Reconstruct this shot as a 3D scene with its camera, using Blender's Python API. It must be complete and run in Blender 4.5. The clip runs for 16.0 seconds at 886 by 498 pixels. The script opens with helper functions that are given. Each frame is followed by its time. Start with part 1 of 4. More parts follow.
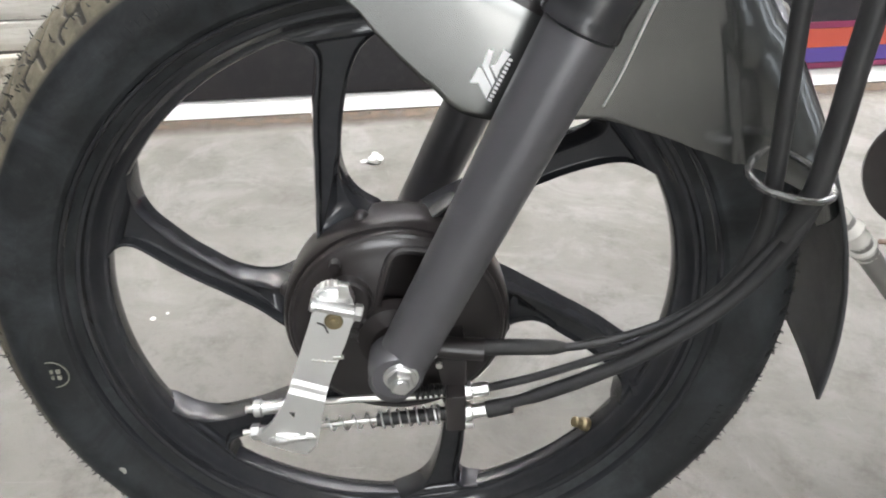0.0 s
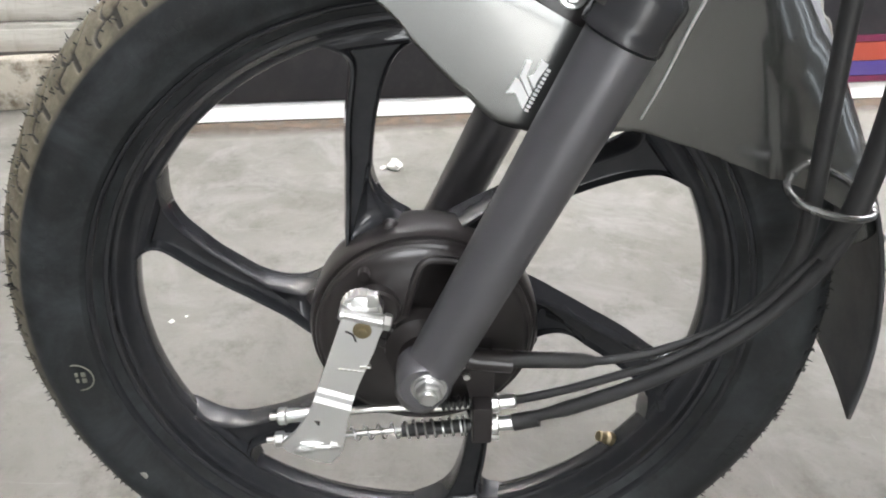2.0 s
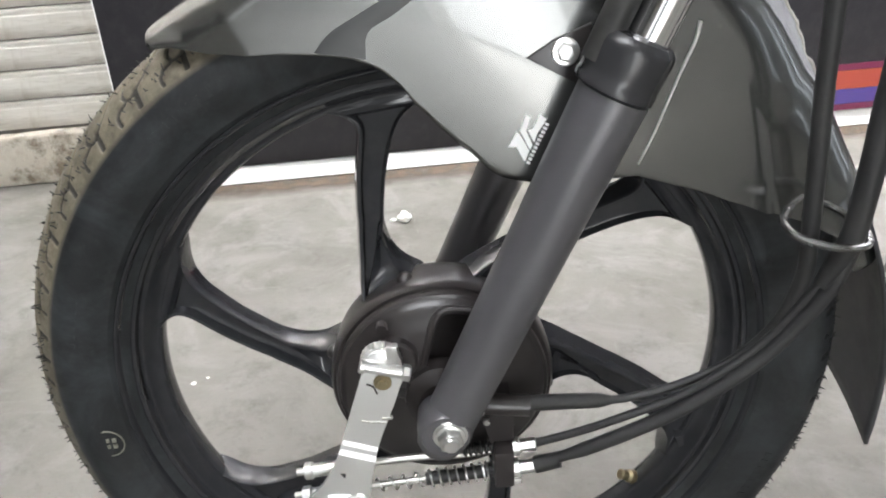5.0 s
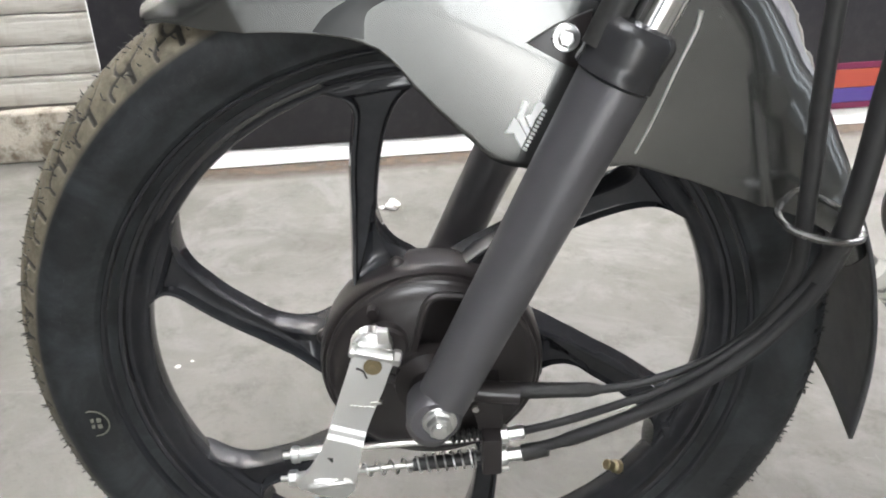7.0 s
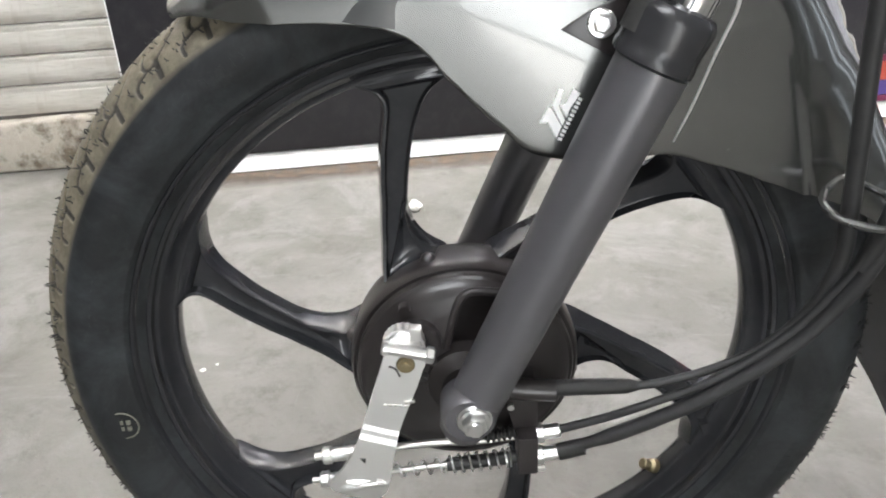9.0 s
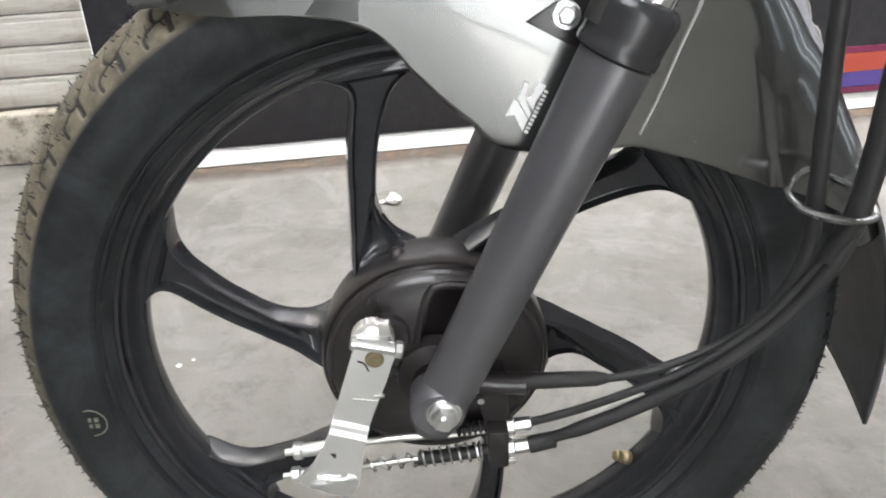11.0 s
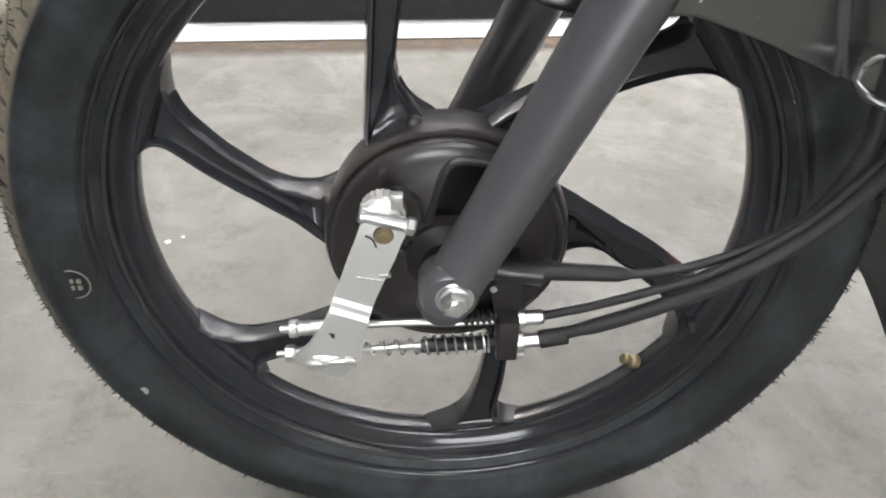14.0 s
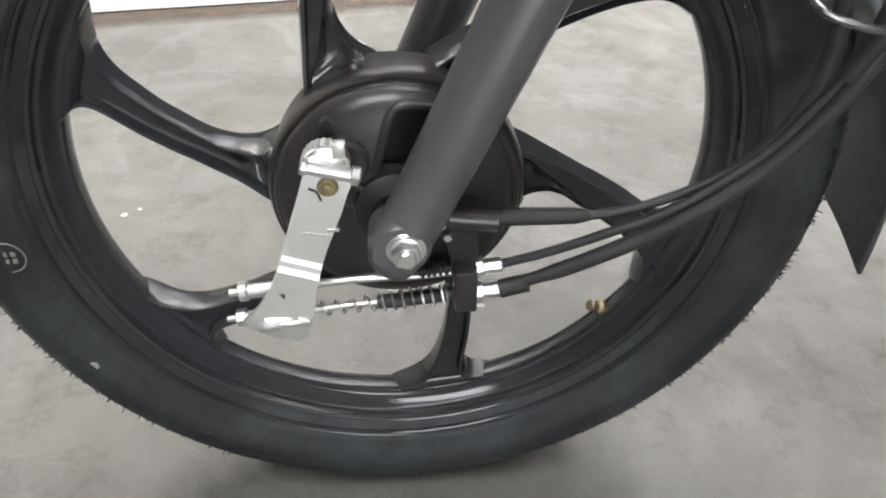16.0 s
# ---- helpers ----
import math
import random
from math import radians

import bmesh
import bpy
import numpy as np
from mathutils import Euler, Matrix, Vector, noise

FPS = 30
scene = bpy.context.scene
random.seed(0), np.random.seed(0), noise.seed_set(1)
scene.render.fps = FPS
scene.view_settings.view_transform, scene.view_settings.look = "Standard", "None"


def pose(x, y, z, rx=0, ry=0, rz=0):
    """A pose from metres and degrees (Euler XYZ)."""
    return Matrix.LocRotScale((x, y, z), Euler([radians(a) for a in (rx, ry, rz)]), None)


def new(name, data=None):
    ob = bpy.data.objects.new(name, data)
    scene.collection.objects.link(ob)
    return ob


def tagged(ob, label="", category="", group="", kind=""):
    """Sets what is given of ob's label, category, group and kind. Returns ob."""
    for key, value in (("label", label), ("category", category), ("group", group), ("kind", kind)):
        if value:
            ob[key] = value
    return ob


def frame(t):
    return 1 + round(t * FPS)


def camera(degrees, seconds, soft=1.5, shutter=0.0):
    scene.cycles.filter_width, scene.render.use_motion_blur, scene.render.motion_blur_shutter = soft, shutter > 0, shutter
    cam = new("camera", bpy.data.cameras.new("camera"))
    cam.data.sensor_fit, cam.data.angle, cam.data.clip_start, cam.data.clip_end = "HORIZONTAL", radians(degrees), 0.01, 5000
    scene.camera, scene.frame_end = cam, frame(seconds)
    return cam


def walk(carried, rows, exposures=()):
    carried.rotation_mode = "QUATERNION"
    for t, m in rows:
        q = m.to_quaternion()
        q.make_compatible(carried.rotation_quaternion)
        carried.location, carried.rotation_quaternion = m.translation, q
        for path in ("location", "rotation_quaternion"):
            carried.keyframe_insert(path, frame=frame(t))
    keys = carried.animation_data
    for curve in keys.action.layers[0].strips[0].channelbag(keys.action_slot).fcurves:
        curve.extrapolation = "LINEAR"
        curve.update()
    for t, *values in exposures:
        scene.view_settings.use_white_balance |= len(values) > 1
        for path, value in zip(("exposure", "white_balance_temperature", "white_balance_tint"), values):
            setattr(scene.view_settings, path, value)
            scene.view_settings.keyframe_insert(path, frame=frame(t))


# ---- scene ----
cam = camera(56.38, 16.0, soft=2.0)
# seconds, place, turn (as pose)
PATH = [
    (0.0, 0.0161, -0.5070, 0.6769, 58.72, 0.34, -2.34),
    (0.5, 0.0165, -0.5085, 0.6760, 58.96, 0.85, -1.85),
    (1.0, 0.0158, -0.5090, 0.6753, 57.98, 0.22, -2.86),
    (1.5, 0.0045, -0.5056, 0.6736, 57.45, -2.23, -2.17),
    (2.0, 0.0025, -0.5008, 0.6765, 59.16, -0.25, -1.14),
    (2.5, 0.0146, -0.4965, 0.6792, 59.23, 0.54, -3.04),
    (3.0, 0.0220, -0.5084, 0.6792, 60.48, 3.50, -4.02),
    (3.5, 0.0069, -0.5170, 0.6861, 61.84, 2.27, -2.52),
    (4.0, -0.0029, -0.5196, 0.6894, 62.53, 2.81, -1.38),
    (4.5, 0.0017, -0.5217, 0.6897, 63.18, 3.53, -1.97),
    (5.0, 0.0023, -0.5177, 0.6895, 62.38, 2.98, -1.99),
    (5.2, 0.0019, -0.5142, 0.6866, 61.99, 2.44, -1.81),
    (7.3, -0.0072, -0.5176, 0.6848, 61.74, 1.25, -2.25),
    (7.5, -0.0117, -0.5210, 0.6927, 63.47, 1.14, -1.67),
    (8.0, -0.0173, -0.5263, 0.6876, 63.23, 2.89, -1.36),
    (8.5, -0.0198, -0.5186, 0.6805, 62.58, 2.67, -1.30),
    (9.0, -0.0145, -0.5087, 0.6740, 62.05, 2.54, -1.63),
    (9.2, -0.0102, -0.5114, 0.6795, 63.17, 2.58, -2.01),
    (11.3, -0.0011, -0.5036, 0.6693, 60.50, 2.24, -3.03),
    (11.5, 0.0002, -0.4992, 0.6603, 58.58, 2.34, -4.29),
    (12.0, -0.0025, -0.4966, 0.6590, 57.39, 2.34, -4.70),
    (12.5, -0.0029, -0.4938, 0.6619, 57.74, 2.17, -3.87),
    (13.0, -0.0063, -0.4898, 0.6534, 58.25, 1.32, -2.85),
    (13.5, -0.0107, -0.4838, 0.6436, 56.68, 1.53, -2.65),
    (14.0, -0.0209, -0.4769, 0.6307, 55.19, -1.53, -1.17),
    (14.5, -0.0160, -0.4738, 0.6295, 55.10, -1.37, -3.26),
    (15.0, 0.0024, -0.4703, 0.6242, 54.71, 0.81, -5.19),
    (15.5, -0.0038, -0.4610, 0.6130, 51.43, 0.49, -3.25),
    (16.0, -0.0015, -0.4646, 0.6091, 52.83, 0.18, -4.03),
]
walk(cam, [(t, pose(*row)) for t, *row in PATH])

RT = 0.309          # tyre radius: the axle's height over the floor
YM = 0.03           # the wheel's middle plane

# ---------------------------------------------------------------- light
GAIN = 18.0          # the picture is opened up by this much for the dim room
world = bpy.data.worlds.new("world")
scene.world = world
world.use_nodes = True
bg = world.node_tree.nodes["Background"]
bg.inputs["Color"].default_value = (0.75, 0.82, 1.0, 1)
bg.inputs["Strength"].default_value = 0.02 / GAIN
scene.view_settings.exposure = math.log2(GAIN)


def area(name, m, size, size_y, power, color):
    data = bpy.data.lights.new(name, "AREA")
    data.shape, data.size, data.size_y, data.energy, data.color = "RECTANGLE", size, size_y, power / GAIN, color
    ob = new(name, data)
    ob.matrix_world = m
    return ob


# hanging tubes: two over the bike turned towards the counter, the others further off
TUBES = [(-0.75, 0.84, 2.10, 65, 74, 1.18), (0.85, 0.90, 2.10, 65, 245, 1.18), (1.95, 0.22, 2.20, 0, 7, 1.18), (2.35, 0.62, 2.20, 0, 7, 1.18)]
for tx, ty, tz, aim, watts, long in TUBES:
    area("tube_light", pose(tx, ty, tz, aim) @ pose(0, 0, -0.075), long, 0.05, watts, (0.965, 0.957, 1.0))
# daylight through the open door behind the camera, with sun on the floor inside; the front and side window lamps are
# added fill
area("front_fill_light", pose(-1.40, -4.17, 1.15, 90, 0, 0), 0.60, 1.8, 5, (0.93, 0.97, 1.0))
area("doorway_light", pose(0.365, -4.17, 1.06, 90, 0, 0), 0.75, 2.05, 50, (0.95, 0.98, 1.0))
area("front_fill_light", pose(-0.55, -4.17, 1.10, 90, 0, 0), 0.85, 2.0, 3, (0.93, 0.97, 1.0))
SLITS = [-2.05, 0.0, 0.90]         # added tall slits in the east wall, by their middles
# added lamps, unseen, that draw streaks on the fender's rear crown
for wy in SLITS:
    area("streak_light", pose(3.97, wy, 1.10, 90, 0, 90), 0.28, 1.88, 4.5, (0.84, 0.92, 1.0))
sun = bpy.data.lights.new("sun", "SUN")
sun.energy, sun.angle, sun.color = 4.2, radians(12), (1.0, 0.98, 0.96)
new("sun", sun).matrix_world = pose(0, -6, 5, 47, 0, -8)


# ---------------------------------------------------------------- materials
class Mat:
    """A principled material with helpers for the nodes round it."""

    def __init__(self, name, color, rough, metal=0.0, coat=0.0, spec=0.5):
        self.m = bpy.data.materials.new(name)
        self.m.use_nodes = True
        self.t = self.m.node_tree
        self.b = self.t.nodes["Principled BSDF"]
        for key, v in (("Base Color", (*color, 1)), ("Roughness", rough), ("Metallic", metal), ("Coat Weight", coat), ("Specular IOR Level", spec)):
            self.b.inputs[key].default_value = v
        self.b.inputs["Coat Roughness"].default_value = 0.05
        self.color, self.rough = color, rough

    def node(self, kind, **inputs):
        n = self.t.nodes.new(kind)
        for k, v in inputs.items():
            n.inputs[k.replace("_", " ")].default_value = v
        return n

    def link(self, a, b):
        self.t.links.new(a, b)

    def coords(self, scale=(1, 1, 1)):
        c = self.node("ShaderNodeTexCoord")
        m = self.node("ShaderNodeMapping")
        m.inputs["Scale"].default_value = scale
        m.inputs["Rotation"].default_value = (0.52, 0.31, 0.74)
        self.link(c.outputs["Object"], m.inputs["Vector"])
        return m.outputs["Vector"]

    def noise(self, scale, detail=6.0, rough=0.6, stretch=(1, 1, 1), distort=0.0):
        n = self.node("ShaderNodeTexNoise", Scale=scale, Detail=detail, Roughness=rough, Distortion=distort)
        self.link(self.coords(stretch), n.inputs["Vector"])
        return n.outputs["Fac"]

    def ramp(self, fac, lo, hi, a=0.0, b=1.0):
        n = self.node("ShaderNodeMapRange")
        n.clamp = True
        for k, v in (("From Min", lo), ("From Max", hi), ("To Min", a), ("To Max", b)):
            n.inputs[k].default_value = v
        self.link(fac, n.inputs["Value"])
        return n.outputs["Result"]

    def over(self, color, fac, base=None):
        """Lays a colour over what the base colour is so far."""
        n = self.node("ShaderNodeMix")
        n.data_type = "RGBA"
        inp = self.b.inputs["Base Color"]
        if inp.is_linked:
            self.link(inp.links[0].from_socket, n.inputs[6])
        else:
            n.inputs[6].default_value = inp.default_value
        n.inputs[7].default_value = (*color, 1)
        self.link(fac, n.inputs[0])
        self.link(n.outputs[2], inp)
        return self

    def times(self, a, b):
        n = self.node("ShaderNodeMath")
        n.operation = "MULTIPLY"
        self.link(a, n.inputs[0])
        self.link(b, n.inputs[1])
        return n.outputs[0]

    def roughen(self, fac, a, b):
        self.link(self.ramp(fac, 0.3, 0.7, a, b), self.b.inputs["Roughness"])
        return self

    def bump(self, fac, depth, strength=1.0):
        n = self.node("ShaderNodeBump", Strength=strength, Distance=depth)
        self.link(fac, n.inputs["Height"])
        if self.b.inputs["Normal"].is_linked:
            self.link(self.b.inputs["Normal"].links[0].from_socket, n.inputs["Normal"])
        self.link(n.outputs["Normal"], self.b.inputs["Normal"])
        return self

    def radius(self):
        """Distance from the axle, for things in the motorcycle's own frame."""
        c = self.node("ShaderNodeTexCoord")
        s = self.node("ShaderNodeSeparateXYZ")
        self.link(c.outputs["Object"], s.inputs[0])
        v = self.node("ShaderNodeCombineXYZ")
        z = self.node("ShaderNodeMath")
        z.operation = "SUBTRACT"
        z.inputs[1].default_value = RT
        self.link(s.outputs["Z"], z.inputs[0])
        self.link(s.outputs["X"], v.inputs["X"])
        self.link(z.outputs[0], v.inputs["Y"])
        n = self.node("ShaderNodeVectorMath")
        n.operation = "LENGTH"
        self.link(v.outputs[0], n.inputs[0])
        return n.outputs["Value"]

    def height(self, axis="Z"):
        c = self.node("ShaderNodeTexCoord")
        s = self.node("ShaderNodeSeparateXYZ")
        self.link(c.outputs["Object"], s.inputs[0])
        return s.outputs[axis]


def plain(name, color, rough, metal=0.0, coat=0.0, grain=900.0, depth=0.00012, dust=0.0, coat_rough=0.05):
    m = Mat(name, color, rough, metal, coat)
    m.b.inputs["Coat Roughness"].default_value = coat_rough
    if depth > 0:
        m.roughen(m.noise(60.0), rough * 0.9, min(1, rough * 1.12))
    if depth > 0:
        m.bump(m.noise(grain, 3.0), depth, 0.6)
    if dust:
        m.over((0.33, 0.31, 0.28), m.ramp(m.noise(35.0, 8.0, 0.7), 0.45, 0.8, 0.0, dust))
    return m.m


wheel_black = plain("wheel_black_paint", (0.028, 0.029, 0.033), 0.12, 0.0, 0.0, 0, 0, 0.04)
wheel_black.node_tree.nodes["Principled BSDF"].inputs["Specular IOR Level"].default_value = 0.5
cast_black = plain("cast_black_paint", (0.029, 0.025, 0.025), 0.31, 0.0, 0.08, 1200, 0.00003, 0.03)
fork_black = plain("fork_satin_black", (0.125, 0.122, 0.132), 0.33, 0.35, 0.7, 0, 0, 0.0, 0.18)
cable_black = plain("cable_black_plastic", (0.022, 0.022, 0.023), 0.52, 0.0, 0.0, 700, 0.00004, 0.05)
boot_black = plain("boot_black_rubber", (0.019, 0.019, 0.019), 0.5, 0.0, 0.0, 700, 0.00006, 0.08)
seal_black = plain("seal_black_rubber", (0.034, 0.034, 0.037), 0.27, 0.0, 0.0, 0, 0)
flap_black = plain("flap_grey_black_plastic", (0.045, 0.046, 0.050), 0.55, 0.0, 0.0, 900, 0.00008, 0.05)
zinc = plain("zinc_plated_steel", (0.82, 0.82, 0.81), 0.30, 1.0, 0.0, 500, 0.00008)
arm_zinc = plain("arm_dull_zinc", (0.90, 0.90, 0.89), 0.48, 1.0, 0.0, 500, 0.00008)
steel = plain("galvanised_rod_steel", (0.66, 0.65, 0.62), 0.32, 1.0, 0.0, 700, 0.00006)
chrome = plain("fork_tube_chrome", (0.86, 0.86, 0.87), 0.08, 1.0, 0.0, 0, 0)
brass = plain("yellow_zinc_brass", (0.42, 0.35, 0.22), 0.34, 1.0, 0.0, 600, 0.0001)
loop_steel = plain("loop_dark_steel", (0.22, 0.22, 0.22), 0.25, 0.9, 0.0, 500, 0.00006)
white_mark = plain("white_paint_mark", (0.40, 0.39, 0.35), 0.6)
grey_mark = plain("grey_rubber_relief", (0.22, 0.215, 0.175), 0.65)
recess_shade = plain("recess_shade_grey", (0.060, 0.062, 0.062), 0.34, 0.5, 0.3, 0, 0)
decal_white = plain("decal_white_film", (0.86, 0.86, 0.86), 0.35, 0.0, 0.0, 0, 0)

_m = Mat("tyre_rubber", (0.0105, 0.0120, 0.0135), 0.50)
_r = _m.radius()
_m.over((0.042, 0.048, 0.053), _m.ramp(_m.noise(16.0, 8.0, 0.7, distort=0.5), 0.42, 0.68, 0.0, 0.9))
_m.over((0.060, 0.062, 0.060), _m.ramp(_m.noise(70.0, 8.0, 0.75), 0.55, 0.72, 0.0, 0.35))
# tan tread dust; its fade low and rearward paints in the tread's shade
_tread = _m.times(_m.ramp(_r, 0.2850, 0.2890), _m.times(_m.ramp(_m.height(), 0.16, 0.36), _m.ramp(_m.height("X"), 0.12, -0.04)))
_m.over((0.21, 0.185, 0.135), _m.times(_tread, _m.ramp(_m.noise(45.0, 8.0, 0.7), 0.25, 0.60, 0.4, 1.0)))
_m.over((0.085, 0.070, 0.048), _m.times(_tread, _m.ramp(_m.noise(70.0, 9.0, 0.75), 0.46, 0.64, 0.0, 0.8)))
_g = _m.node("ShaderNodeAttribute")
_g.attribute_name = "groove"
_m.over((0.022, 0.020, 0.017), _m.ramp(_g.outputs["Fac"], 0.30, 0.75, 0.0, 0.93))
_m.roughen(_m.noise(30.0), 0.45, 0.68)
_m.bump(_m.noise(500.0, 4.0), 0.00025, 0.7)
tyre_rubber = _m.m

_m = Mat("fender_grey_paint", (0.165, 0.168, 0.164), 0.27, 0.9, 0.6)
_m.b.inputs["Coat Roughness"].default_value = 0.03
_v = _m.node("ShaderNodeTexVoronoi", Scale=110.0)
_m.link(_m.coords(), _v.inputs["Vector"])
_m.over((0.80, 0.79, 0.76), _m.times(_m.ramp(_v.outputs["Distance"], 0.04, 0.10, 1.0, 0.0), _m.ramp(_m.noise(30.0, 3.0), 0.60, 0.66, 0.0, 0.8)))
_m.over((0.215, 0.218, 0.214), _m.ramp(_m.noise(900.0, 2.0), 0.35, 0.65, 0.0, 0.5))
fender_paint = _m.m

_m = Mat("floor_concrete", (0.172, 0.165, 0.150), 0.6)
_m.over((0.113, 0.109, 0.093), _m.ramp(_m.noise(2.2, 10.0, 0.65, distort=0.6), 0.40, 0.62, 0.0, 0.95))
_m.over((0.215, 0.208, 0.197), _m.ramp(_m.noise(5.0, 9.0, 0.7, distort=1.5), 0.48, 0.62, 0.0, 0.6))
_m.over((0.088, 0.084, 0.069), _m.ramp(_m.noise(14.0, 9.0, 0.78), 0.52, 0.68, 0.0, 0.7))
_m.over((0.27, 0.265, 0.25), _m.ramp(_m.noise(9.0, 6.0, 0.6, (1.0, 14.0, 1.0), 1.2), 0.66, 0.71, 0.0, 0.4))
_m.over((0.27, 0.265, 0.25), _m.ramp(_m.noise(7.0, 6.0, 0.6, (12.0, 1.0, 1.0), 1.4), 0.68, 0.72, 0.0, 0.35))
_m.over((0.27, 0.262, 0.24), _m.ramp(_m.noise(85.0, 5.0, 0.8), 0.66, 0.74, 0.0, 0.4))
_m.over((0.070, 0.066, 0.057), _m.ramp(_m.noise(120.0, 4.0, 0.8), 0.60, 0.74, 0.0, 0.55))
_m.roughen(_m.noise(7.0, 8.0), 0.38, 0.7)
_m.bump(_m.noise(60.0, 8.0, 0.7), 0.0012, 0.6)
floor_concrete = _m.m

_m = Mat("shutter_white_paint", (0.62, 0.60, 0.55), 0.45)
_m.over((0.36, 0.33, 0.28), _m.ramp(_m.noise(5.0, 10.0, 0.7, (0.5, 1, 5.0)), 0.40, 0.66, 0.0, 0.85))
_m.over((0.22, 0.185, 0.14), _m.ramp(_m.noise(24.0, 9.0, 0.78, (0.35, 1, 2.2)), 0.55, 0.74, 0.0, 0.75))
_m.over((0.30, 0.25, 0.19), _m.ramp(_m.noise(9.0, 8.0, 0.7, (2.5, 1, 0.4)), 0.55, 0.75, 0.0, 0.55))
_m.bump(_m.noise(25.0, 6.0), 0.0006, 0.5)
shutter_white = _m.m

_m = Mat("stained_plaster", (0.52, 0.48, 0.41), 0.75)
_m.over((0.16, 0.13, 0.09), _m.ramp(_m.noise(13.0, 9.0, 0.72), 0.45, 0.58, 0.0, 0.95))
_m.over((0.42, 0.36, 0.28), _m.ramp(_m.noise(40.0, 7.0, 0.7), 0.5, 0.7, 0.0, 0.6))
_m.bump(_m.noise(45.0, 9.0, 0.7), 0.004, 0.8)
stained_plaster = _m.m

_m = Mat("wall_paint", (0.50, 0.49, 0.47), 0.7)
_m.over((0.38, 0.36, 0.33), _m.ramp(_m.noise(3.0, 8.0), 0.5, 0.8, 0.0, 0.6))
_m.bump(_m.noise(60.0, 6.0), 0.0008, 0.4)
wall_paint = _m.m

_m = Mat("back_wall_grey_paint", (0.17, 0.167, 0.17), 0.7)
_m.over((0.135, 0.132, 0.132), _m.ramp(_m.noise(3.0, 8.0), 0.45, 0.75, 0.0, 0.7))
back_paint = _m.m
_m = Mat("ceiling_white_board", (0.74, 0.735, 0.72), 0.8)
_m.over((0.62, 0.61, 0.59), _m.ramp(_m.noise(2.0, 8.0), 0.45, 0.75, 0.0, 0.7))
ceiling_board = _m.m
panel_dark = plain("panel_dark_laminate", (0.022, 0.021, 0.026), 0.32, 0.0, 0.0, 300, 0.00004, 0.06)
strip_white = plain("strip_white_gloss", (0.88, 0.88, 0.87), 0.3, 0.0, 0.0, 300, 0.00004)
rubber_base = plain("base_grime_and_shade", (0.085, 0.075, 0.066), 0.8, 0.0, 0.0, 120, 0.0008, 0.2)
stripe_red = plain("stripe_red_vinyl", (0.36, 0.065, 0.04), 0.4)
stripe_blue = plain("stripe_violet_vinyl", (0.075, 0.05, 0.22), 0.4)
stripe_maroon = plain("stripe_maroon_vinyl", (0.15, 0.022, 0.06), 0.4)
lamp_white = plain("lamp_housing_white", (0.8, 0.8, 0.8), 0.4)
_m = Mat("tube_glow", (0.9, 0.9, 0.9), 0.3)
_m.b.inputs["Emission Color"].default_value = (1.0, 0.97, 0.92, 1)
_m.b.inputs["Emission Strength"].default_value = 65.0 / GAIN
tube_glow = _m.m
# glow of the added ceiling panel
_m = Mat("panel_glow", (0.9, 0.9, 0.9), 0.3)
_m.b.inputs["Emission Color"].default_value = (0.94, 0.96, 1.0, 1)
_m.b.inputs["Emission Strength"].default_value = 13.0 / GAIN
panel_glow = _m.m
# brown that imitates the shade by the counter, fading out towards the front
_m = Mat("foot_shade_brown", (0.080, 0.058, 0.040), 0.85)
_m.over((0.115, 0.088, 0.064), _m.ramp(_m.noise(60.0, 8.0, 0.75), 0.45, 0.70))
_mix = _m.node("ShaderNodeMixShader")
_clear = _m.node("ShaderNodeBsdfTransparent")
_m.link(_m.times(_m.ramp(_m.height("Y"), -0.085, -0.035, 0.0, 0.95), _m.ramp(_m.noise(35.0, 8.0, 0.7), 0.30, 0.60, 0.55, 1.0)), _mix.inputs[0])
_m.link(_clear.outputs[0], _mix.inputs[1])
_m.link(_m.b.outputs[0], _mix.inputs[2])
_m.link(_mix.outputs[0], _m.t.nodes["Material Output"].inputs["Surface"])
shade_brown = _m.m
debris_white = plain("debris_white_paper", (0.75, 0.74, 0.70), 0.7)
leaf_brown = plain("dry_leaf_brown", (0.09, 0.06, 0.04), 0.7)
film_wrap = plain("protective_film_clear", (0.62, 0.60, 0.56), 0.18, 0.0, 0.3, 90, 0.0015)
_m = Mat("protective_film_thin", (0.75, 0.75, 0.80), 0.12, 0.0, 0.0, 0.9)
_m.b.inputs["Alpha"].default_value = 0.55
_m.bump(_m.noise(130.0, 3.0), 0.002, 0.7)
film_clear = _m.m
_m = Mat("tinted_glass", (0.3, 0.3, 0.3), 0.05)
_t = _m.node("ShaderNodeBsdfTransparent")
_t.inputs["Color"].default_value = (0.36, 0.37, 0.38, 1)
_m.link(_t.outputs[0], _m.t.nodes["Material Output"].inputs["Surface"])
tinted_glass = _m.m
tube_grey = plain("guard_tube_grey_paint", (0.22, 0.21, 0.20), 0.4, 0.3, 0.0, 500, 0.00006, 0.15)


# ---------------------------------------------------------------- building
def mesh_of(bm, name, material, angle=35):
    bmesh.ops.recalc_face_normals(bm, faces=bm.faces[:])
    me = bpy.data.meshes.new(name)
    bm.to_mesh(me)
    bm.free()
    me.materials.append(material)
    me.polygons.foreach_set("use_smooth", [True] * len(me.polygons))
    me.set_sharp_from_angle(angle=radians(angle))
    return me


def thing(name, bm, material, label, category, kind="", group="", angle=35):
    return tagged(new(name, mesh_of(bm, name, material, angle)), label, category, group, kind)


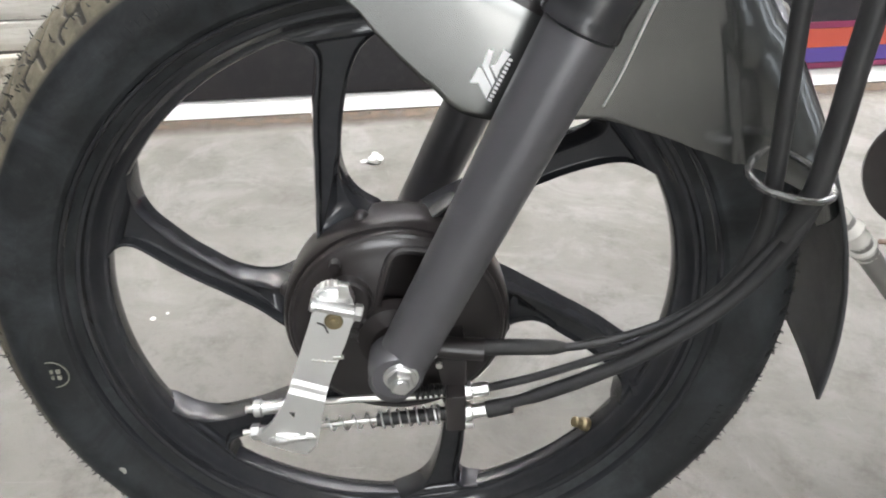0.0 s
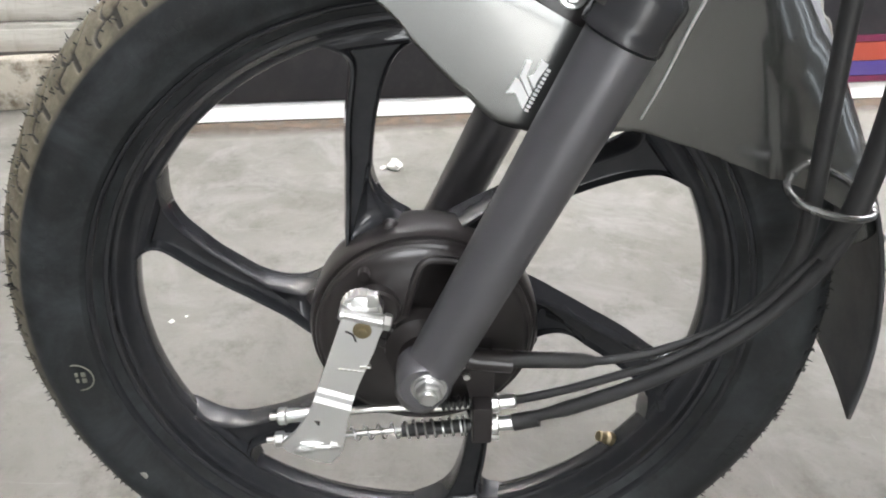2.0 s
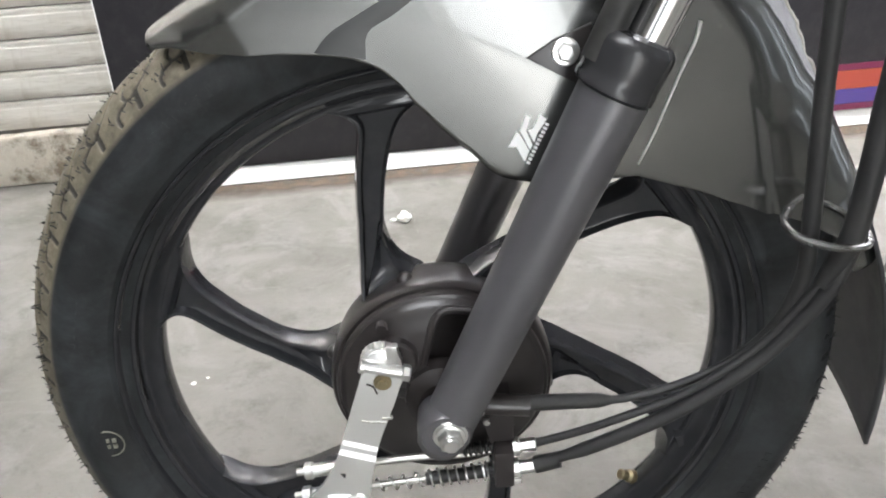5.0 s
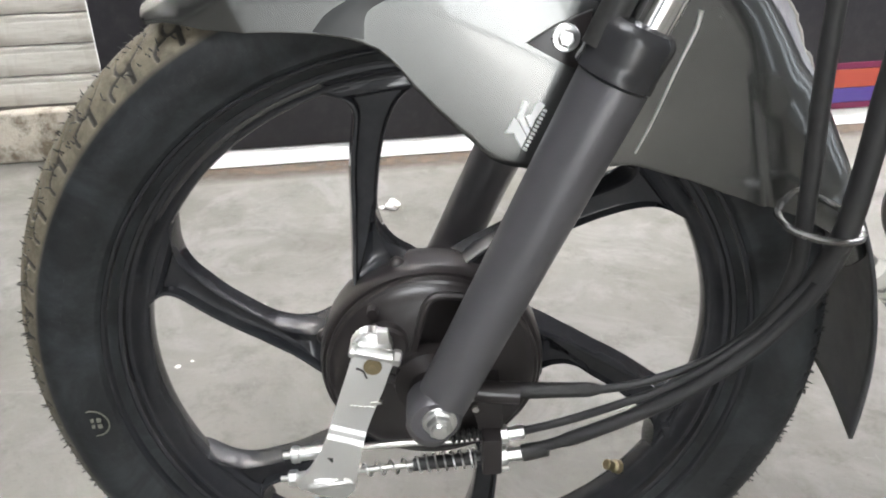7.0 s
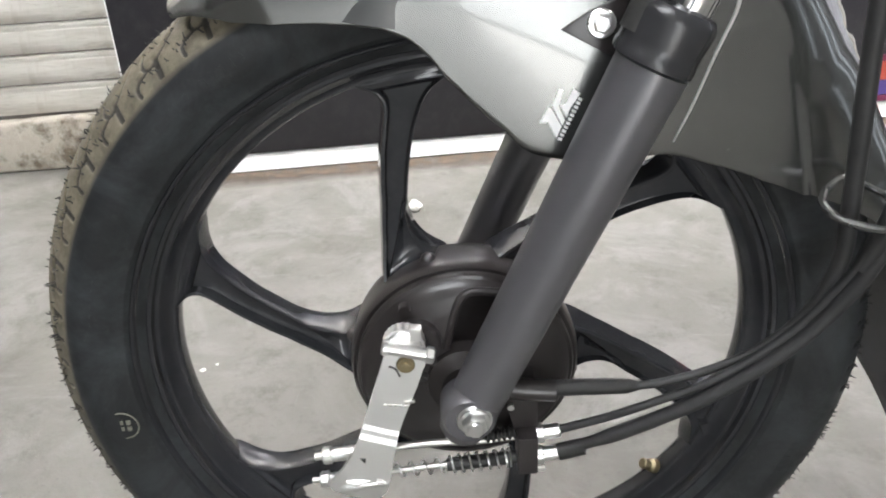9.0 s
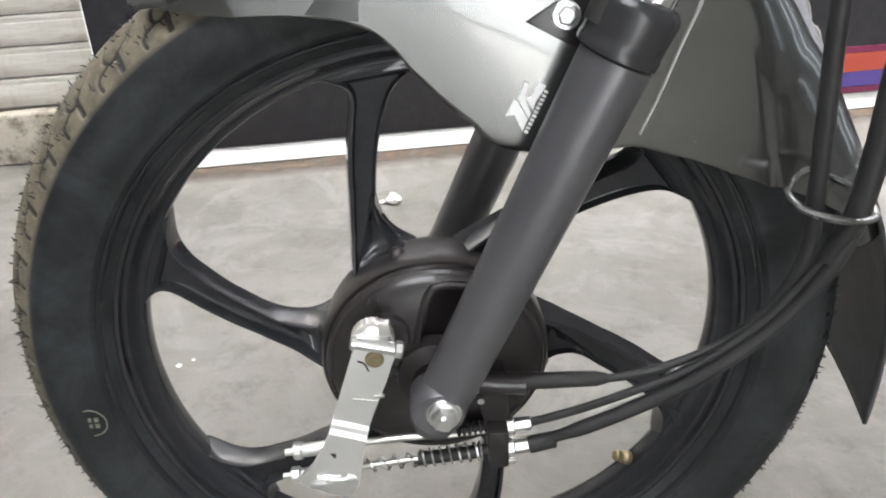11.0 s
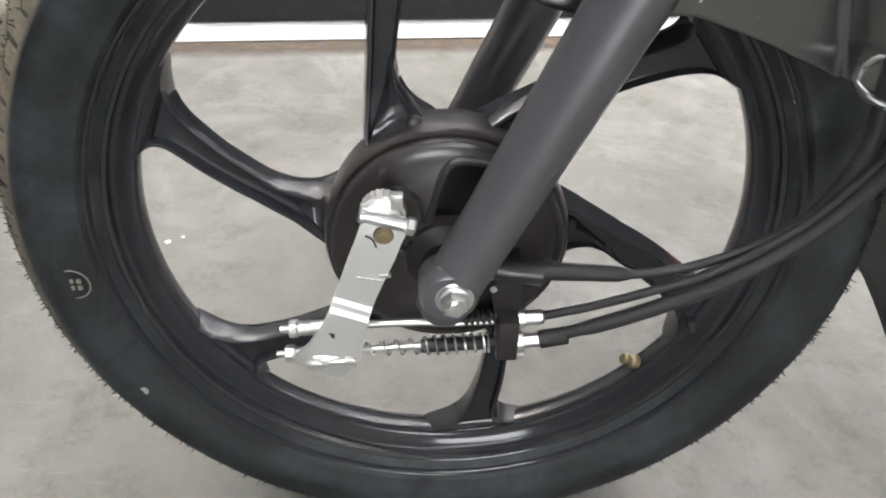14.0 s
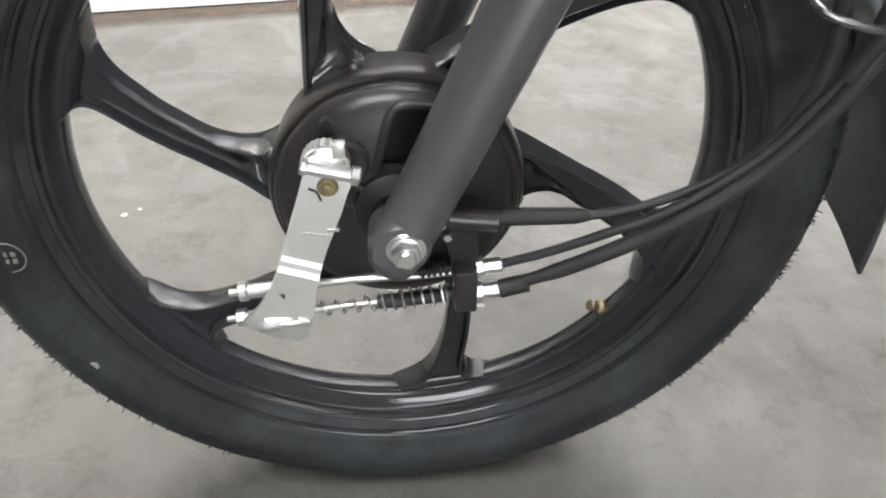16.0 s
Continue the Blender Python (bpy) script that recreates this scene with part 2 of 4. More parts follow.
def part(name, bm, material, parent, label="", angle=35):
    ob = new(name, mesh_of(bm, name, material, angle))
    ob.parent = parent
    return tagged(ob, label)


def revolve(bm, profile, seg=96, y=True, closed=True, a0=0.0, a1=360.0):
    """Turns (r, along) pairs about the y axis (or z)."""
    full = abs(a1 - a0) >= 359.9
    n = seg if full else seg + 1
    rings = []
    for i in range(n):
        a = radians(a0 + (a1 - a0) * i / seg)
        c, s = math.cos(a), math.sin(a)
        rings.append([bm.verts.new((r * c, v, r * s) if y else (r * c, r * s, v)) for r, v in profile])
    m = len(profile)
    for i in range(n if full else n - 1):
        p, q = rings[i], rings[(i + 1) % n]
        for j in range(m if closed else m - 1):
            k = (j + 1) % m
            bm.faces.new((p[j], p[k], q[k], q[j]))
    return bm


def smooth_path(pts, n=10):
    """Catmull-Rom through the points."""
    p = [Vector(v) for v in pts]
    p = [p[0] * 2 - p[1]] + p + [p[-1] * 2 - p[-2]]
    out = []
    for i in range(1, len(p) - 2):
        for k in range(n):
            t = k / n
            a, b, c, d = p[i - 1], p[i], p[i + 1], p[i + 2]
            out.append(0.5 * (2 * b + (c - a) * t + (2 * a - 5 * b + 4 * c - d) * t * t + (3 * b - a - 3 * c + d) * t ** 3))
    out.append(p[-2])
    return out


def sweep(bm, path, radius, seg=14, cap=True, loop=False):
    """A tube along a path; radius: a number or one for each point."""
    path = [Vector(v) for v in path]
    n = len(path)
    rad = radius if isinstance(radius, (list, tuple)) else [radius] * n
    side = None
    rings = []
    for i in range(n):
        a, b = (path[i - 1], path[(i + 1) % n]) if loop else (path[max(i - 1, 0)], path[min(i + 1, n - 1)])
        d = (b - a).normalized()
        if side is None:
            side = d.orthogonal().normalized()
        side = (side - d * side.dot(d)).normalized()
        up = d.cross(side)
        rings.append([bm.verts.new(path[i] + (side * math.cos(2 * math.pi * k / seg) + up * math.sin(2 * math.pi * k / seg)) * rad[i]) for k in range(seg)])
    for i in range(n if loop else n - 1):
        p, q = rings[i], rings[(i + 1) % n]
        for k in range(seg):
            bm.faces.new((p[k], p[(k + 1) % seg], q[(k + 1) % seg], q[k]))
    if cap and not loop:
        bm.faces.new(rings[0][::-1])
        bm.faces.new(rings[-1])
    return bm


def lathe(bm, base, axis, profile, seg=32):
    """(r, along) pairs turned about an axis through base, capped."""
    base, axis = Vector(base), Vector(axis).normalized()
    side = axis.orthogonal().normalized()
    up = axis.cross(side)
    rings = [[bm.verts.new(base + axis * v + (side * math.cos(2 * math.pi * k / seg) + up * math.sin(2 * math.pi * k / seg)) * r) for k in range(seg)] for r, v in profile]
    for p, q in zip(rings, rings[1:]):
        for k in range(seg):
            bm.faces.new((p[k], p[(k + 1) % seg], q[(k + 1) % seg], q[k]))
    bm.faces.new(rings[0][::-1])
    bm.faces.new(rings[-1])
    return bm


def box(bm, lo, hi, bevel=0.0, seg=2):
    v = bmesh.ops.create_cube(bm, size=1.0)["verts"]
    lo, hi = Vector(lo), Vector(hi)
    for q in v:
        q.co = Vector(((lo[i] + hi[i]) / 2 + q.co[i] * (hi[i] - lo[i]) for i in range(3)))
    if bevel:
        edges = list({e for q in v for e in q.link_edges})
        bmesh.ops.bevel(bm, geom=edges, offset=bevel, segments=seg, affect="EDGES", profile=0.6)
    return bm


def prism(bm, outline, y0, y1, bevel=0.0, place=None):
    """An outline in x, z drawn out along y; place: a function that moves each point."""
    a = [bm.verts.new((x, y0, z)) for x, z in outline]
    b = [bm.verts.new((x, y1, z)) for x, z in outline]
    faces = [bm.faces.new(a), bm.faces.new(b[::-1])]
    n = len(a)
    for i in range(n):
        faces.append(bm.faces.new((a[i], b[i], b[(i + 1) % n], a[(i + 1) % n])))
    if bevel:
        edges = [e for e in {e for v in a + b for e in v.link_edges} if (e.verts[0] in a) == (e.verts[1] in a)]
        bmesh.ops.bevel(bm, geom=edges, offset=bevel, segments=2, affect="EDGES", profile=0.6)
    return bm


def circle(cx, cz, r, n=24, a0=0, a1=360):
    return [(cx + r * math.cos(radians(a0 + (a1 - a0) * i / n)), cz + r * math.sin(radians(a0 + (a1 - a0) * i / n))) for i in range(n)]


def lerp(table, x):
    """Straight lines through (x, value) pairs in rising x, eased."""
    return float(np.interp(x, [p[0] for p in table], [p[1] for p in table]))


# ---------------------------------------------------------------- the room
def slab(name, lo, hi, material, label, m=None, bevel=0.0):
    ob = thing(name, box(bmesh.new(), lo, hi, bevel), material, label, name.split("_")[0], "structure")
    if m:
        ob.matrix_world = m
    return ob


BACK = pose(-0.4, 1.160, 0, 0, 0, 5.3)     # along the counter's foot; the back wall runs with it
slab("floor", (-4.0, -4.2, -0.12), (4.0, 3.2, 0.0), floor_concrete, "worn grey concrete floor with stains and scratches")
slab("ceiling", (-4.0, -4.2, 2.5), (4.0, 3.2, 2.62), ceiling_board, "plain white ceiling")
slab("wall_west", (-4.12, -4.2, 0), (-4.0, 3.2, 2.5), back_paint, "plain grey painted wall")
bm = bmesh.new()
edges = [-4.2] + [wy + d for wy in SLITS for d in (-0.15, 0.15)] + [3.2]
for y0, y1 in zip(edges[0::2], edges[1::2]):
    box(bm, (4.0, y0, 0.15), (4.12, y1, 2.05))
box(bm, (4.0, -4.2, 0.0), (4.12, 3.2, 0.15))
box(bm, (4.0, -4.2, 2.05), (4.12, 3.2, 2.5))
thing("wall_east", bm, back_paint, "plain grey painted wall with three added slits for the streak lights", "wall", "structure")
slab("wall_north", (-3.4, 0.42, 0), (4.4, 0.54, 2.5), back_paint, "plain grey wall behind the counter and shutter", BACK)
# the unseen shop front behind the camera, with an open door and added window openings
bm = bmesh.new()
for lo, hi in (((-4.0, -4.32, 0), (-1.7, -4.2, 2.15)), ((-1.1, -4.32, 0), (-1.0, -4.2, 2.15)), ((-0.1, -4.32, 0), (-0.02, -4.2, 2.15)), ((0.75, -4.32, 0), (4.0, -4.2, 2.15)), ((-1.7, -4.32, 0), (-1.1, -4.2, 0.2)), ((-4.0, -4.32, 2.15), (4.0, -4.2, 2.5))):
    box(bm, lo, hi)
thing("wall_south", bm, wall_paint, "off-white front wall with an open door and two added window openings", "wall", "structure")
# panes added to shape what the fender mirrors
thing("added_pane_1", box(bmesh.new(), (-1.7, -4.27, 0.2), (-1.1, -4.25, 2.15)), lamp_white, "added white pane behind a fill light", "window", "structure")
thing("added_pane_2", box(bmesh.new(), (-1.0, -4.262, 0.0), (-0.1, -4.258, 2.15)), tinted_glass, "added tall tinted pane that dims the sun patch", "window", "structure")

# the stained sill under the shutter
bm = bmesh.new()
box(bm, (-3.2, 0.125, 0.0), (-0.05, 0.418, 0.114), 0.010, 3)
bmesh.ops.subdivide_edges(bm, edges=[e for e in bm.edges if e.calc_length() > 1.0], cuts=60)
for v in bm.verts:
    v.co.y += 0.012 * noise.noise(v.co * 14.0)
    v.co.z += 0.006 * noise.noise(v.co * 11.0 + Vector((3, 0, 0))) if v.co.z > 0.05 else 0
thing("sill", bm, stained_plaster, "stained and chipped plaster sill below the shutter", "sill", "structure").matrix_world = BACK

# the roller shutter: curved slats, one above the other
SLAT = 0.0655
shutter = tagged(new("roller_shutter"), "dirty white painted roller shutter with horizontal slats", "shutter", "", "structure")
shutter.matrix_world = BACK
bm = bmesh.new()
prof = [(0.0, 0.0), (-0.0035, 0.0008), (-0.0046, 0.0040), (-0.0052, 0.0255), (-0.0048, 0.0470), (-0.0030, 0.0492), (-0.0030, 0.0518), (-0.0048, 0.0540), (-0.0046, 0.0608), (-0.001, 0.0628), (0.004, 0.0632), (0.004, 0.0)]
a = [bm.verts.new((-3.2, y, z)) for y, z in prof]
b = [bm.verts.new((0.02, y, z)) for y, z in prof]
for i in range(len(prof)):
    k = (i + 1) % len(prof)
    bm.faces.new((a[i], a[k], b[k], b[i]))
bm.faces.new(a)
bm.faces.new(b[::-1])
slat_mesh = mesh_of(bm, "slat", shutter_white)
for i in range(36):
    ob = new("slat", slat_mesh)
    ob.parent = shutter
    ob.location = (0.0, 0.160, 0.1215 + SLAT * i)
bm = bmesh.new()
box(bm, (-3.2, 0.157, 0.1135), (0.02, 0.172, 0.1225), 0.001)
part("bottom_bar", bm, rubber_base, shutter, "brown grimy bottom bar")

# the counter: dark panels on a white foot strip, over a dark strip for the shade below
counter = tagged(new("display_counter"), "dark laminate display counter with a white foot strip and coloured stripes", "counter")
counter.matrix_world = BACK
# unseen top is raised to keep the bright back wall out of wheel reflections
part("body", box(bmesh.new(), (-0.235, 0.004, 0.0425), (2.6, 0.14, 1.15), 0.002), panel_dark, counter, "dark laminate front panel")
part("edge_band", box(bmesh.new(), (-0.2375, 0.0035, 0.0425), (-0.2352, 0.14, 1.15), 0.0005), strip_white, counter, "thin pale edge band")
bm = bmesh.new()
prof = [(0.0, 0.0045), (0.0, 0.0060), (0.0075, 0.0390), (0.012, 0.0412), (0.050, 0.0412), (0.050, 0.0045)]
a, c = [[bm.verts.new((x, y, z)) for y, z in prof] for x in (-0.235, 2.6)]
bm.faces.new(a)
bm.faces.new(c[::-1])
for i in range(6):
    bm.faces.new((a[i], c[i], c[(i + 1) % 6], a[(i + 1) % 6]))
part("foot_strip", bm, strip_white, counter, "bright white sloped foot strip")
# thin dark strip that draws the shadow line below the foot strip
part("shade_strip", box(bmesh.new(), (-0.230, 0.006, 0.0), (2.59, 0.12, 0.0040), 0.0005), rubber_base, counter, "dark brown strip for the shade below the foot strip")
z = 0.0435
for mat, h, lab in ((stripe_maroon, 0.015, "maroon stripe"), (stripe_blue, 0.035, "violet stripe"), (stripe_red, 0.043, "orange-red stripe"), (stripe_maroon, 0.015, "maroon stripe")):
    part("stripe", box(bmesh.new(), (1.12, 0.001, z), (2.3, 0.004, z + h - 0.001)), mat, counter, lab)
    z += h

# hanging tubes
for tx, ty, tz, aim, watts, long in TUBES:
    h = long / 2
    lamp = tagged(new("hanging_light"), "white hanging light with one fluorescent tube", "lamp", "hanging tubes")
    lamp.location = (tx, ty, tz)
    tilt = Matrix.Rotation(radians(aim), 4, "X")
    for name, bm, mat, lab in (("housing", box(bmesh.new(), (-h - 0.03, -0.035, 0.0), (h + 0.03, 0.035, 0.07), 0.006), lamp_white, ""),
                               ("tube", sweep(bmesh.new(), [(-h - 0.005, 0, -0.035), (h + 0.005, 0, -0.035)], 0.014, 16), tube_glow, "glowing fluorescent tube"),
                               ("socket", box(bmesh.new(), (-h - 0.025, -0.015, -0.05), (-h - 0.005, 0.015, 0.0), 0.003), lamp_white, ""),
                               ("socket", box(bmesh.new(), (h + 0.005, -0.015, -0.05), (h + 0.025, 0.015, 0.0), 0.003), lamp_white, "")):
        bmesh.ops.transform(bm, matrix=tilt, verts=bm.verts[:])
        part(name, bm, mat, lamp, lab)
    for s in (-1, 1):
        part("rod", sweep(bmesh.new(), [(0.75 * h * s, -0.02, 0.04), (0.75 * h * s, -0.02, 2.501 - tz)], 0.006, 10), lamp_white, lamp)


# added flat panel, unseen, on the ceiling in front of the bike: lights the rim's steps
panel = tagged(new("added_panel_light"), "added flat white light panel that gives the rim its sheen", "lamp")
panel.location = (-0.50, -1.05, 2.5)
part("panel_frame", box(bmesh.new(), (-0.64, -0.54, -0.045), (0.64, 0.54, 0.001), 0.004), lamp_white, panel)
part("diffuser", box(bmesh.new(), (-0.60, -0.50, -0.049), (0.60, 0.50, -0.046)), panel_glow, panel, "glowing diffuser")


# ---------------------------------------------------------------- the motorcycle's front end
bike = tagged(new("motorcycle"), "black and dark grey motorcycle, its front wheel on the concrete floor", "motorcycle")
bike.location = (0, YM, 0)
SHIFT = Vector((0, -YM, RT))


def bike_part(name, bm, material, parent=None, label="", angle=35):
    """Points are given from the axle's middle, y = 0 at the near rim edge."""
    bmesh.ops.translate(bm, verts=bm.verts[:], vec=SHIFT)
    return part(name, bm, material, parent or bike, label, angle)


def polar(r, a, y):
    return Vector((r * math.cos(radians(a)), y, r * math.sin(radians(a))))


def mirrored(profile):
    """A half section (r, y) up to the middle plane, carried on to the far side."""
    return profile + [(r, 2 * YM - y) for r, y in profile[::-1] if abs(y - YM) > 1e-6]


# rim: stepped flanges and a rounded barrel
half = [(0.2320, 0.0060), (0.2436, 0.0020), (0.2452, -0.0012), (0.2450, -0.0036), (0.2438, -0.0050), (0.2424, -0.0046), (0.2412, -0.0022), (0.2400, 0.0016), (0.2388, 0.0040),
        (0.2376, 0.0046), (0.2364, 0.0040), (0.2352, 0.0040), (0.2344, 0.0052), (0.2328, 0.0092), (0.2314, 0.0110), (0.2300, 0.0112), (0.2288, 0.0106), (0.2277, 0.0110), (0.2268, 0.0128),
        (0.2236, 0.0178), (0.2206, 0.0212), (0.2192, 0.0216), (0.2178, 0.0214), (0.2169, 0.0224), (0.2162, 0.0250), (0.2158, 0.0300)]
outer = [(0.2320, 0.0540), (0.2290, 0.0400), (0.2270, 0.0300), (0.2290, 0.0200)]
wheel = bike_part("front_wheel", revolve(bmesh.new(), mirrored(half) + outer[1:], 240), wheel_black, None, "gloss black cast alloy front wheel with six spokes", 50)

# tyre with tread grooves cut into the crown
HALF = 0.0384       # half the tread's width, shoulder to middle
TYRE = [(0.2350, 0.0040), (0.2420, -0.0015), (0.2450, -0.0030), (0.2475, -0.0060), (0.2490, -0.0066), (0.2505, -0.0068), (0.2560, -0.0096),
        (0.2630, -0.0126), (0.2700, -0.0142), (0.2770, -0.0142), (0.2840, -0.0122), (0.2892, -0.0084)]


def crown(y):
    """The tread's radius across the width."""
    d = abs(y - YM) / HALF
    return 0.3090 - 0.0196 * d ** 2.4


PITCHES, FINE, ACROSS = 45, 52, 110
ys = [YM - HALF + 2 * HALF * i / ACROSS for i in range(1, ACROSS)]
# one pitch of the tread's cuts: (half width, line of (degrees along, place across)), 0 at the middle and 1 at the shoulder
CUTS = [(0.0011, [(-5.3, 0.05), (-4.6, 0.24), (-3.4, 0.44), (-1.9, 0.60), (0.0, 0.72)]),
        (0.0018, [(0.0, 0.72), (0.0, 0.88), (0.05, 0.95)]),
        (0.0011, [(0.0, 0.72), (0.9, 0.76), (1.7, 0.74), (2.1, 0.63), (1.9, 0.53), (1.5, 0.44)]),
        (0.0012, [(1.75, 0.75), (3.3, 0.79), (3.95, 0.85), (4.0, 0.92), (3.85, 0.96)])]


def groove(deg, y):
    """Depth of the tread's cuts at an angle within a pitch and a place across."""
    s = (y - YM) / HALF
    if s > 0:
        deg = -deg
    u = abs(s) * HALF
    deep = 1.0 if abs(s) < 0.03 else 0.0
    for wide, line in CUTS:
        for (a0, u0), (a1, u1) in zip(line, line[1:]):
            dx, dy = (a1 - a0) * 0.0052, (u1 - u0) * HALF
            for turn in (-8, 0, 8):
                px, py = (deg + turn - a0) * 0.0052, u - u0 * HALF
                k = min(1.0, max(0.0, (px * dx + py * dy) / (dx * dx + dy * dy)))
                d = math.hypot(px - k * dx, py - k * dy)
                k = min(1.0, max(0.0, 1.55 - 0.85 * d / wide))
                deep = max(deep, k * k * (3 - 2 * k))
    return deep * 0.0026


NT = PITCHES * FINE
CELL = [[groove(8.0 * i / FINE, y) for y in ys] for i in range(FINE)]
section = TYRE + [(crown(y), y) for y in ys] + [(r, 2 * YM - y) for r, y in TYRE[::-1]]
bm = bmesh.new()
rings = []
k0, k1 = len(TYRE), len(TYRE) + len(ys)
for i in range(NT):
    a = 2 * math.pi * i / NT
    c, s = math.cos(a), math.sin(a)
    ring = []
    for j, (r, y) in enumerate(section):
        if k0 <= j < k1:
            r -= CELL[i % FINE][j - k0]
        ring.append(bm.verts.new((r * c, y, r * s)))
    rings.append(ring)
for i in range(NT):
    p, q = rings[i], rings[(i + 1) % NT]
    for j in range(len(section) - 1):
        bm.faces.new((p[j], p[j + 1], q[j + 1], q[j]))
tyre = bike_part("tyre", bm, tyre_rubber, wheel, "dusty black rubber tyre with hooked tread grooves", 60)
cuts = np.zeros((NT, len(section)), dtype=np.float32)
cuts[:, k0:k1] = np.tile(np.array(CELL, dtype=np.float32) / 0.0026, (PITCHES, 1))
tyre.data.attributes.new("groove", "FLOAT", "POINT").data.foreach_set("value", cuts.ravel())

# the moulding hairs that stand off a new tyre
rng = random.Random(5)
bm = bmesh.new()
for i in range(1500):
    a, y = rng.uniform(0, 360), rng.choice((-0.001, -0.0035, 0.004, 0.012, 0.020, 0.030, 0.056, 0.0635))
    r = crown(y) - 0.001 if abs(y - YM) < 0.0376 else 0.2870
    base = polar(r, a, y)
    out = (polar(1, a + rng.uniform(-35, 35), 0) + Vector((0, rng.uniform(-0.9, 0.3) * (1 if y < YM else -1), 0))).normalized()
    ln = rng.uniform(0.0012, 0.0052)
    sweep(bm, [base, base + out * ln * 0.6, base + out * ln + Vector((rng.uniform(-1, 1), rng.uniform(-1, 1), rng.uniform(-1, 1))) * 0.001], [0.0006, 0.0005, 0.0002], 4, False)
tagged(bike_part("moulding_hairs", bm, boot_black, wheel, "short rubber moulding hairs"), kind="stuff")

# raised sidewall marks: a ring badge, rim line, lettering too small to read
bm = bmesh.new()
mark = polar(0.2625, 187.6, -0.0122)
sweep(bm, [mark + Vector((0.0118 * math.cos(t), -0.0003, 0.0118 * math.sin(t))) for t in np.linspace(0, 2 * math.pi, 40)[:-1]], 0.0006, 6, False, True)
for x, w in ((-0.005, 0.0026), (-0.0005, 0.0022), (0.0045, 0.003)):
    for zz in (-0.0028, 0.0028):
        box(bm, mark + Vector((x - w / 2, -0.0008, zz - 0.0017)), mark + Vector((x + w / 2, 0.0006, zz + 0.0017)))
bike_part("sidewall_badge", bm, grey_mark, wheel, "small round moulded mark")
bm = bmesh.new()
lathe(bm, polar(0.2675, 210.8, -0.0128), (0, -1, 0), [(0.0040, 0), (0.0040, 0.0005), (0.0034, 0.0008)], 20)
bike_part("paint_dot", bm, white_mark, wheel, "off-white paint dot")
bm = bmesh.new()
for k, (a, n) in enumerate(((118, 9), (160, 6), (232, 11), (262, 5), (300, 10), (332, 7))):
    for i in range(n):
        m = Matrix.Rotation(radians(-(a + i * 1.55)), 4, "Y") @ Matrix.Translation((0.2715, -0.0145, 0))
        v0 = len(bm.verts)
        box(bm, (-0.0030, 0.0, -0.0018), (0.0030, 0.0004, 0.0018))
        bm.verts.ensure_lookup_table()
        bmesh.ops.transform(bm, matrix=m, verts=bm.verts[v0:])
tagged(bike_part("sidewall_lettering", bm, tyre_rubber, wheel, "faint raised sidewall bars"), kind="stuff")

# spokes: a proud rail on one side, a sunk web that tapers towards the hub, a deep flank on the other; tables of (radius, degrees)
RAIL = [(0.0790, 135.0), (0.0880, 129.5), (0.1000, 123.6), (0.1070, 120.8), (0.1200, 116.8), (0.1340, 113.3), (0.1550, 109.7), (0.1810, 105.7), (0.1920, 104.2), (0.2000, 103.5), (0.2070, 103.8), (0.2125, 105.2), (0.2155, 107.0), (0.2180, 108.6), (0.2280, 108.8)]
LIP = [(0.0790, 99.0), (0.0840, 103.0), (0.0890, 106.2), (0.0960, 108.2), (0.1080, 109.0), (0.1200, 108.0), (0.1310, 105.4), (0.1500, 102.6), (0.1670, 100.3), (0.1830, 98.1), (0.1950, 96.2), (0.2030, 94.6), (0.2090, 92.6), (0.2140, 89.8), (0.2170, 88.0), (0.2280, 87.6)]
RIDGE = [(0.0790, 131.5), (0.0850, 127.0), (0.0920, 121.9), (0.1000, 117.0), (0.1100, 112.6), (0.1200, 109.6), (0.1310, 106.8)]
BACK_CW = [(0.0790, 95.0), (0.0840, 100.0), (0.0890, 103.2), (0.0960, 105.8), (0.1080, 107.3), (0.1200, 107.0), (0.1300, 106.0), (0.1450, 103.6), (0.1600, 101.6), (0.1750, 99.2), (0.1900, 97.0), (0.1990, 95.0), (0.2060, 92.6), (0.2110, 90.0), (0.2150, 87.2), (0.2200, 86.0), (0.2280, 86.0)]


def ease(table, r):
    """A smoothed look-up."""
    return sum(lerp(table, r + d) for d in (-0.003, -0.0015, 0.0, 0.0015, 0.003)) / 5


